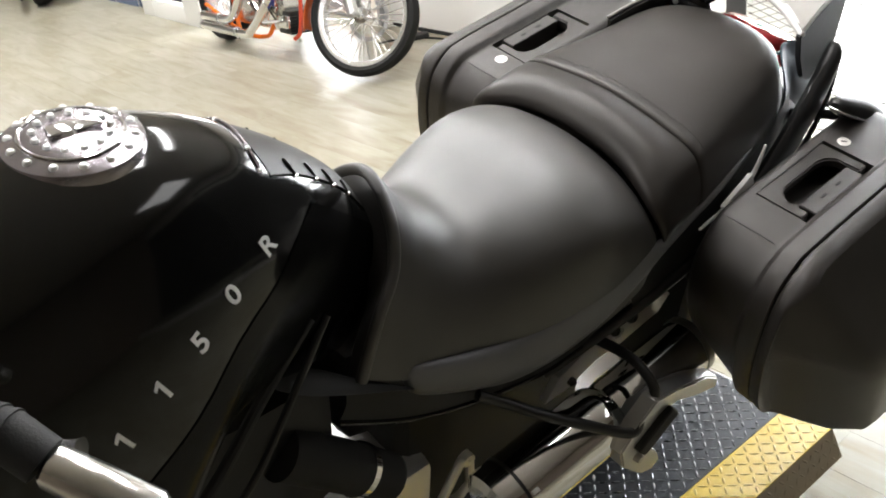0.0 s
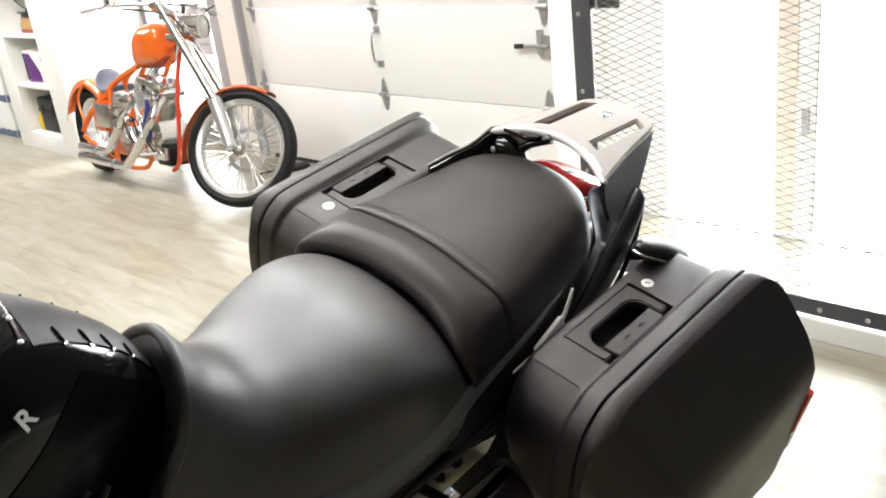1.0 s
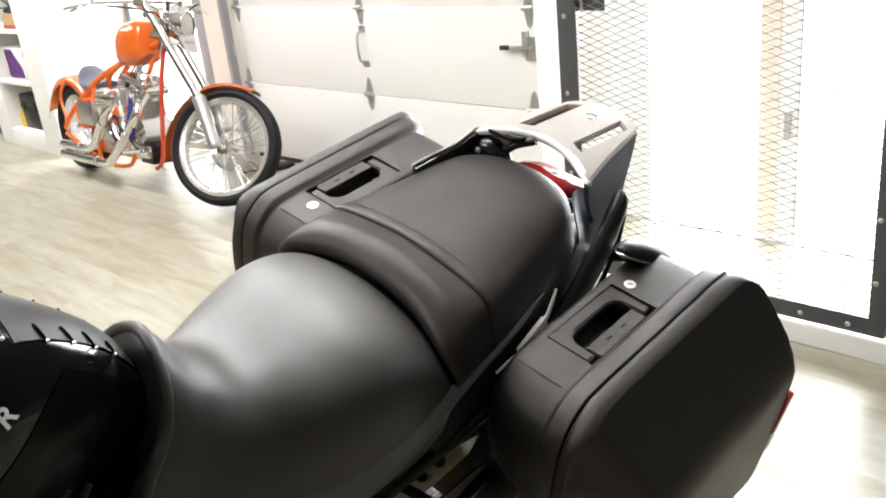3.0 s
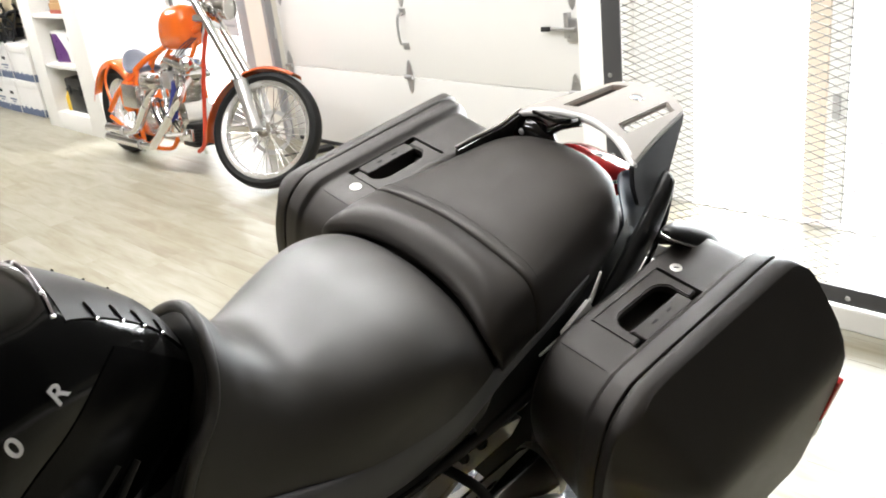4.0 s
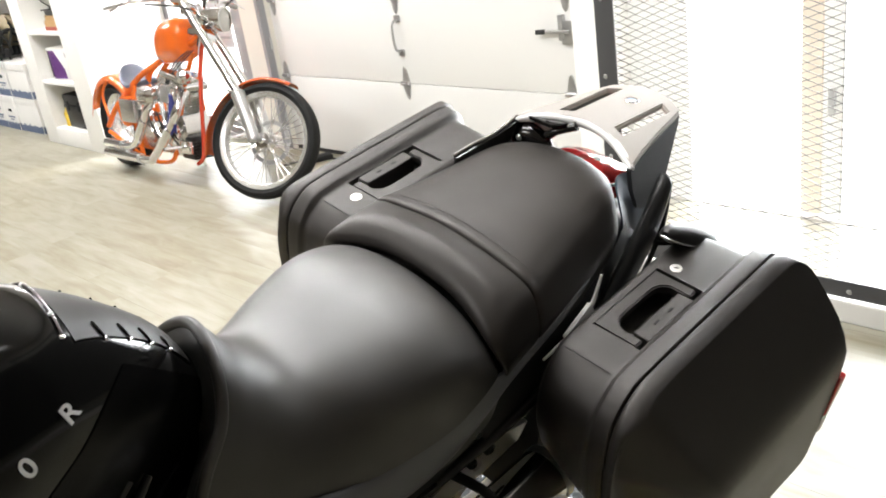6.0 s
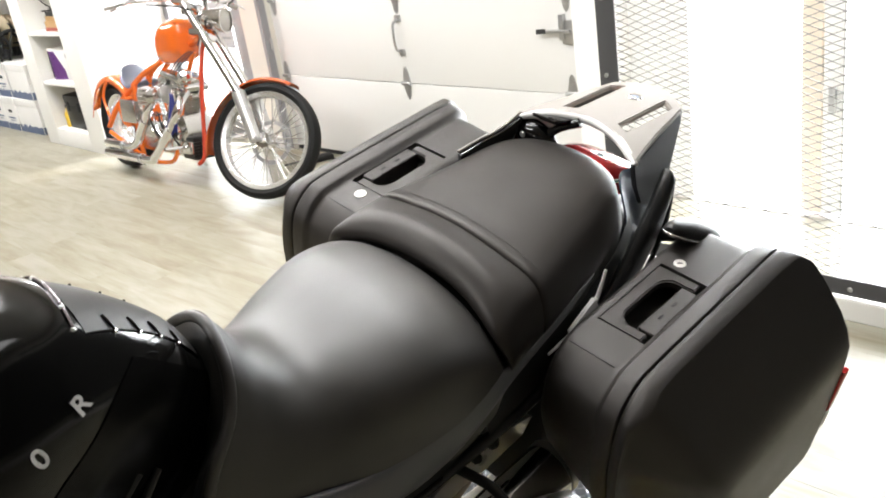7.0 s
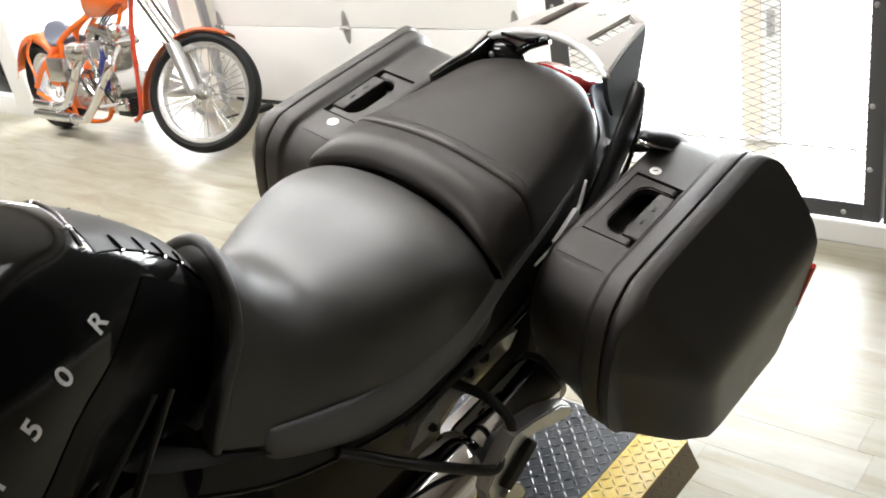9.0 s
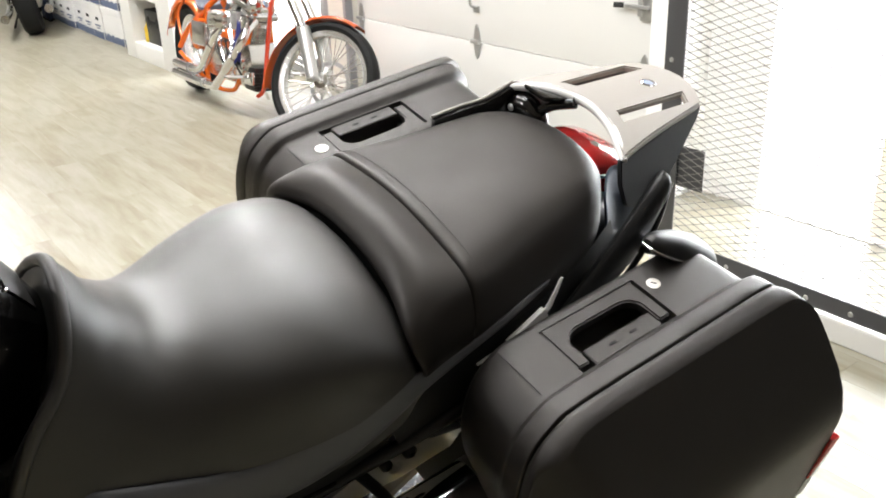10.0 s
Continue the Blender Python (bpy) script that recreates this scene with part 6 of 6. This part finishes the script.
def build_carton():
    ob = thing("carton", "white cardboard carton with a purple print on the middle shelf", "carton", pose(3.07, 7.10, .585, 0, 0, 3))
    bd = part("body", box_bm(0, .24, 0, .46, 0, .27, .003), CARD, ob)
    part("flap", box_bm(-.002, .242, -.002, .462, .272, .276, .001), CARD, ob)
    bm = bmesh.new()
    line = [(.43, .255), (.34, .258), (.20, .10), (.19, .02), (.43, .015)]
    lo, hi = [[bm.verts.new((x, y, z)) for y, z in line] for x in (0, -.003)]
    bm.faces.new(hi)
    bm.faces.new(lo[::-1])
    for k in range(5):
        bm.faces.new((lo[k], lo[(k + 1) % 5], hi[(k + 1) % 5], hi[k]))
    bmesh.ops.recalc_face_normals(bm, faces=bm.faces)
    part("purple_print", bm, PURPLE, bd, "slanting purple print", smooth=False)
    part("dark_edge", box_bm(-.004, -.001, .435, .455, .03, .26), PLASTIC, bd)
    part("print_bar", box_bm(-.003, -.001, .10, .14, .20, .24), NOTICE, bd)


build_carton()


def build_books():
    rng = random.Random(7)
    z = 1.015
    for k, (mat, h) in enumerate(((BOOK_RED, .03), (BOOK_TAN, .05), (BOOK_TAN, .04), (PLASTIC, .035))):
        ob = thing("book", "worn {} book lying in a stack".format(("red", "tan", "tan", "black")[k]), "book", pose(3.05 + .02 * rng.random(), 7.16 + .03 * rng.random(), z, 0, 0, rng.uniform(-5, 5)), "stacked books")
        part("cover", joined(box_bm(0, .20, 0, .27, 0, .004), box_bm(0, .20, 0, .27, h - .004, h), box_bm(0, .004, 0, .27, .004, h - .004)), mat, ob, smooth=False)
        part("pages", box_bm(.006, .195, .005, .265, .0045, h - .0045), PAPER, ob, smooth=False)
        z += h + .001
    ob = thing("wire_coil", "loop of thin black cable on the books", "cable", pose(3.13, 7.40, z))
    part("loop", tube_bm([(.08 * math.cos(t), .13 * math.sin(t), .02 + .10 * (1 + math.sin(t * 1.0)) * .9) for t in np.linspace(0, math.tau, 14, endpoint=False)], .005, 8, smooth=4, closed=True), RUBBER, ob)
    part("tail", tube_bm([(.06, -.10, .02), (0, -.02, .006), (-.05, .10, .005)], .005, 8, smooth=4), RUBBER, ob)
    ob = thing("small_tool", "small black hand tool on the books", "tool", pose(3.10, 7.22, z))
    part("grip", tube_bm([(0, 0, .02), (.0, .10, .02)], .018, 12), PLASTIC, ob)
    part("shaft", tube_bm([(0, .10, .02), (0, .17, .02)], .006, 8), STEEL, ob)


build_books()


# ---- archive boxes ----
def build_boxes():
    def one(w, d, h, holes):
        ob = thing("archive_box", "white cardboard archive box with a dark blue band, stacked", "box", None, "stacked archive boxes")
        bd = part("body", box_bm(0, d, .004, w - .004, 0, h - .065, .003), CARD, ob)
        part("lid", box_bm(-.006, d + .006, 0, w, h - .07, h, .004), CARD, ob)
        n = 13
        edge = [(.006 + (w - .012) * k / (n - 1), .072 + .012 * math.sin(k * 2.1) + .006 * math.cos(k * 3.7)) for k in range(n)]
        bm = grid_bm([[(x, y, .004) for y, z in edge] for x in (-.0025,)] + [[(-.0025, y, z) for y, z in edge], [(.004, y, z) for y, z in edge]])
        part("blue_band", bm, BLUE_CARD, bd, smooth=False)
        part("blue_band", box_bm(.004, d, .0015, .0035, .004, .075), BLUE_CARD, bd)
        if holes:
            part("hand_hole", box_bm(-.003, .004, w / 2 - .045, w / 2 + .045, h * .54, h * .54 + .03, .001), DARK, bd)
            part("print_bar", box_bm(-.0026, .002, w / 2 - .09, w / 2 + .09, h * .36, h * .36 + .016), BLUE_CARD, bd)
            part("print_bar", box_bm(-.0026, .002, w / 2 - .06, w / 2 + .05, h * .29, h * .29 + .010), BLUE_CARD, bd)
        return ob
    rng = random.Random(3)
    a = one(.325, .40, .345, True)
    first = True
    for lvl in (0, 1):
        y = 8.92
        while y < 10.6:
            m = pose(3.075 + rng.uniform(-.012, .012), y, .346 * lvl, 0, 0, rng.uniform(-1.5, 1.5))
            if first:
                a.matrix_world = m
                first = False
            else:
                copy_thing(a, m)
            y += .333
    b = one(.56, .36, .345, False)
    b.matrix_world = pose(3.085, 8.345, 0, 0, 0, 1.0)
    copy_thing(b, pose(3.075, 8.335, .346, 0, 0, -1.2))


build_boxes()


# ---- folding chairs on the boxes, and what leans behind ----
def build_chair():
    ob = thing("folding_chair", "folded chair with a black tube frame and tan cushion", "chair", None, "folded chairs")
    for s in (-1, 1):
        part("frame_tube", tube_bm([(0, s * .2, 0), (.02, s * .2, .16), (.06, s * .2, .30), (.03, s * .2, .36)], .012, 8, smooth=4), BLACK_STEEL, ob)
        part("armrest", tube_bm([(.03, s * .21, .06), (-.02, s * .23, .20), (-.12, s * .23, .25), (-.25, s * .22, .24), (-.28, s * .20, .12)], [.012, .014, .018, .016, .012], 10, smooth=5), RUBBER, ob, "black moulded armrest")
    part("cross_tube", tube_bm([(.02, -.2, .14), (.02, .2, .14)], .010, 8), BLACK_STEEL, ob)
    rows = []
    for h, f in ((.10, .5), (.13, .8), (.20, .98), (.28, 1.0), (.35, .9), (.40, .66), (.425, .3)):
        rows.append([(.045 + .028 * f * math.cos(t), .19 * f * math.sin(t), h) for t in np.linspace(0, math.tau, 24, endpoint=False)])
    part("back_cushion", grid_bm(smooth_rows(rows, 1, 4, closed=True), closed=True, caps=True), TAN_CUSHION, ob)
    part("seat_cushion", box_bm(-.035, .012, -.17, .17, .012, .11, .02, 3), BLACK_CUSHION, ob)
    return ob


c0 = build_chair()
for k in range(5):
    m = pose(3.00 + .10 * k, 9.26 - .05 * (k % 3), .693, 0, 8 - 5 * (k % 2), 14 - 9 * (k % 3))
    if k == 0:
        c0.matrix_world = m
    else:
        copy_thing(c0, m)


def build_upper_shelf():
    ob = thing("wall_shelf", "white painted deep wall shelf over the boxes", "shelf")
    part("board", box_bm(3.10, 3.745, 7.985, 11.2, 1.37, 1.58, .004), WHITE, ob)
    part("front_edge", box_bm(3.088, 3.099, 7.985, 11.2, 1.37, 1.58, .002), WHITE, ob)
    a = thing("storage_box", "white cardboard box with a blue lower edge", "box", pose(3.16, 8.55, 1.581), "boxes on the wall shelf")
    bd = part("body", box_bm(0, .34, 0, .30, 0, .28, .004), CARD, a)
    part("blue_band", box_bm(-.003, .002, .004, .296, .004, .085), BLUE_STEEL, bd, "blue lower edge")
    part("hand_hole", box_bm(-.003, .003, .11, .19, .17, .195, .001), DARK, bd)
    for k in (1, 2, 3):
        copy_thing(a, pose(3.16, 8.55 + .32 * k, 1.581, 0, 0, 2 * (-1) ** k))
    b = thing("tool_bag", "small crumpled dark grey bag on the wall shelf", "bag", pose(3.30, 8.30, 1.581))
    rows = []
    for z, r in ((0, .04), (.004, .12), (.06, .13), (.12, .10), (.15, .05)):
        rows.append([((r + .012 * math.sin(5 * t + 30 * z)) * math.cos(t), (r + .012 * math.sin(7 * t + 20 * z)) * math.sin(t), z) for t in np.linspace(0, math.tau, 24, endpoint=False)])
    part("sack", grid_bm(smooth_rows(rows, 1, 4, closed=True), closed=True, caps=True), BLACK_CUSHION, b, sharp=60)


build_upper_shelf()


def build_mirror():
    ob = thing("arched_mirror", "large arch-topped mirror in a pale frame leaning on the wall", "mirror", pose(3.62, 9.4, .02, 0, 4, 0))
    n = 24
    inner = [(-.75, 0), (-.75, .95)] + [(-.75 * math.cos(t), .95 + .45 * math.sin(t)) for t in np.linspace(0, math.pi, n)][1:-1] + [(.75, .95), (.75, 0)]
    outer = [(y * 1.08, z * 1.05) for y, z in inner]
    bm = bmesh.new()
    ri = [[bm.verts.new((x, y, z)) for y, z in inner] for x in (-.03, .03)]
    ro = [[bm.verts.new((x, y, z)) for y, z in outer] for x in (-.03, .03)]
    for k in range(len(inner) - 1):
        bm.faces.new((ri[0][k], ri[0][k + 1], ro[0][k + 1], ro[0][k]))
        bm.faces.new((ro[1][k], ro[1][k + 1], ri[1][k + 1], ri[1][k]))
        bm.faces.new((ro[0][k], ro[0][k + 1], ro[1][k + 1], ro[1][k]))
        bm.faces.new((ri[0][k + 1], ri[0][k], ri[1][k], ri[1][k + 1]))
    bmesh.ops.recalc_face_normals(bm, faces=bm.faces)
    part("frame", bm, WHITE, ob, smooth=False)
    bm = bmesh.new()
    bm.faces.new([bm.verts.new((0, y, z)) for y, z in inner])
    bmesh.ops.triangulate(bm, faces=bm.faces[:])
    ex = bmesh.ops.extrude_face_region(bm, geom=bm.faces[:])
    bmesh.ops.translate(bm, vec=(.004, 0, 0), verts=[v for v in ex["geom"] if isinstance(v, bmesh.types.BMVert)])
    bmesh.ops.recalc_face_normals(bm, faces=bm.faces)
    part("mirror_glass", bm, MIRROR, ob, smooth=False)


build_mirror()


# ---- dark motorcycle at the far end ----
def build_cruiser():
    ob = thing("cruiser", "black cruiser motorcycle with a fat rear tyre, on its stand", "motorcycle", pose(2.58, 9.62, 0, 0, -10, -14))
    R = .33
    for nm, y in (("rear_wheel", .30), ("front_wheel", 1.98)):
        w = part(nm, lathe_bm([(R - .11, -.06), (R - .05, -.10), (R - .015, -.075), (R, 0), (R - .015, .075), (R - .05, .10), (R - .11, .06)], "x", (0, y, R), 40), TYRE, ob, "fat black tyre on a cast wheel")
        part("rim", lathe_bm([(R - .105, -.065), (R - .13, -.05), (R - .13, .05), (R - .105, .065)], "x", (0, y, R), 40), CHROME, w)
        part("hub", lathe_bm([(0, -.08), (.06, -.08), (.07, 0), (.06, .08), (0, .08)], "x", (0, y, R), 20), ALU, w)
        for k in range(6):
            a = k * math.tau / 6
            part("spoke", tube_bm([(0, y + .05 * math.cos(a), R + .05 * math.sin(a)), (0, y + .21 * math.cos(a), R + .21 * math.sin(a))], .014, 8), BLACK_STEEL, w)
    rows = []
    for w in np.linspace(radians(20), radians(150), 14):
        rr = R + .04
        rows.append([(x, .30 - rr * math.cos(w), R + rr * math.sin(w) - h) for x, h in ((-.12, .05), (-.10, .01), (0, 0), (.10, .01), (.12, .05))])
    f = part("rear_fender", grid_bm(rows), GLOSS, ob, "glossy black fender", sharp=80)
    f.modifiers.new("thickness", "SOLIDIFY").thickness = .004
    part("tail_light", lathe_bm([(0, .03), (.03, .02), (.045, -.02), (0, -.03)], "y", (.0, -.07, .60), 18), RED, ob, "red tail light")
    part("saddle", box_bm(-.16, .16, .35, .95, .66, .76, .045, 4), LEATHER, ob)
    part("fuel_tank", box_bm(-.15, .15, .95, 1.45, .72, .98, .09, 4), GLOSS, ob)
    part("engine", joined(box_bm(-.14, .14, .75, 1.25, .20, .45, .04), *[box_bm(-.12, .12, .82 + .012 * k, .98 + .012 * k, .45 + .025 * k, .463 + .025 * k, .003) for k in range(9)], *[box_bm(-.12, .12, 1.12 + .012 * k, 1.28 + .012 * k, .45 + .025 * k, .463 + .025 * k, .003) for k in range(9)]), ALU, ob, smooth=False)
    for s in (-1, 1):
        part("exhaust_pipe", tube_bm([(s * .14, 1.1, .5), (s * .20, 1.2, .30), (s * .22, .9, .22), (s * .22, -.10, .27)], [.03, .03, .04, .045], 14, smooth=5), CHROME, ob)
        part("fork_leg", tube_bm([(s * .10, 1.98, R), (s * .10, 1.55, 1.05)], .025, 12), CHROME, ob)
        part("shock", tube_bm([(s * .15, .40, R + .02), (s * .15, .55, .66)], .03, 12), CHROME, ob)
        part("turn_signal", lathe_bm([(0, -.03), (.028, -.02), (.032, .01), (0, .02)], "y", (s * .17, -.02, .58), 16), AMBER, ob)
    part("handlebar", tube_bm([(-.42, 1.25, 1.08), (-.2, 1.5, 1.12), (.2, 1.5, 1.12), (.42, 1.25, 1.08)], .014, 10, smooth=5), CHROME, ob)
    part("headlamp", lathe_bm([(0, -.10), (.06, -.08), (.09, .02), (0, .04)], "y", (0, 1.75, .95), 20), CHROME, ob)
    part("side_stand", tube_bm([(-.12, .95, .22), (-.26, .85, .0)], .012, 8), BLACK_STEEL, ob)


build_cruiser()


def build_stands():
    """Dark blue rods that stand bundled past the boxes."""
    for k in range(6):
        ob = thing("metal_rod", "dark blue metal rod standing on the floor", "rod", pose(3.0 + .04 * (k % 2), 10.72 + .075 * k, 0, 0, 3, 0), "bundled rods")
        part("rod", tube_bm([(0, 0, 0), (0, 0, .74)], .013, 10), BLUE_STEEL, ob)
        part("foot", lathe_bm([(0, 0), (.03, 0), (.03, .012), (.017, .02), (0, .02)], "z", sides=14), RUBBER, ob)


build_stands()


def build_floor_bits():
    ob = thing("floor_cable", "black cable on the floor by the garage door", "cable")
    part("cord", tube_bm([(3.40, 4.75, .008), (3.55, 4.68, .008), (3.66, 4.50, .008), (3.70, 4.20, .008), (3.68, 3.9, .008)], .007, 8, smooth=6), RUBBER, ob)
    ob = thing("rubber_wedge", "flat black rubber wedge on the floor by the garage door", "wedge", pose(3.60, 4.60, 0, 0, 0, -20))
    part("block", box_bm(-.10, .10, -.05, .05, 0, .035, .01), RUBBER, ob)


build_floor_bits()
build_planks()
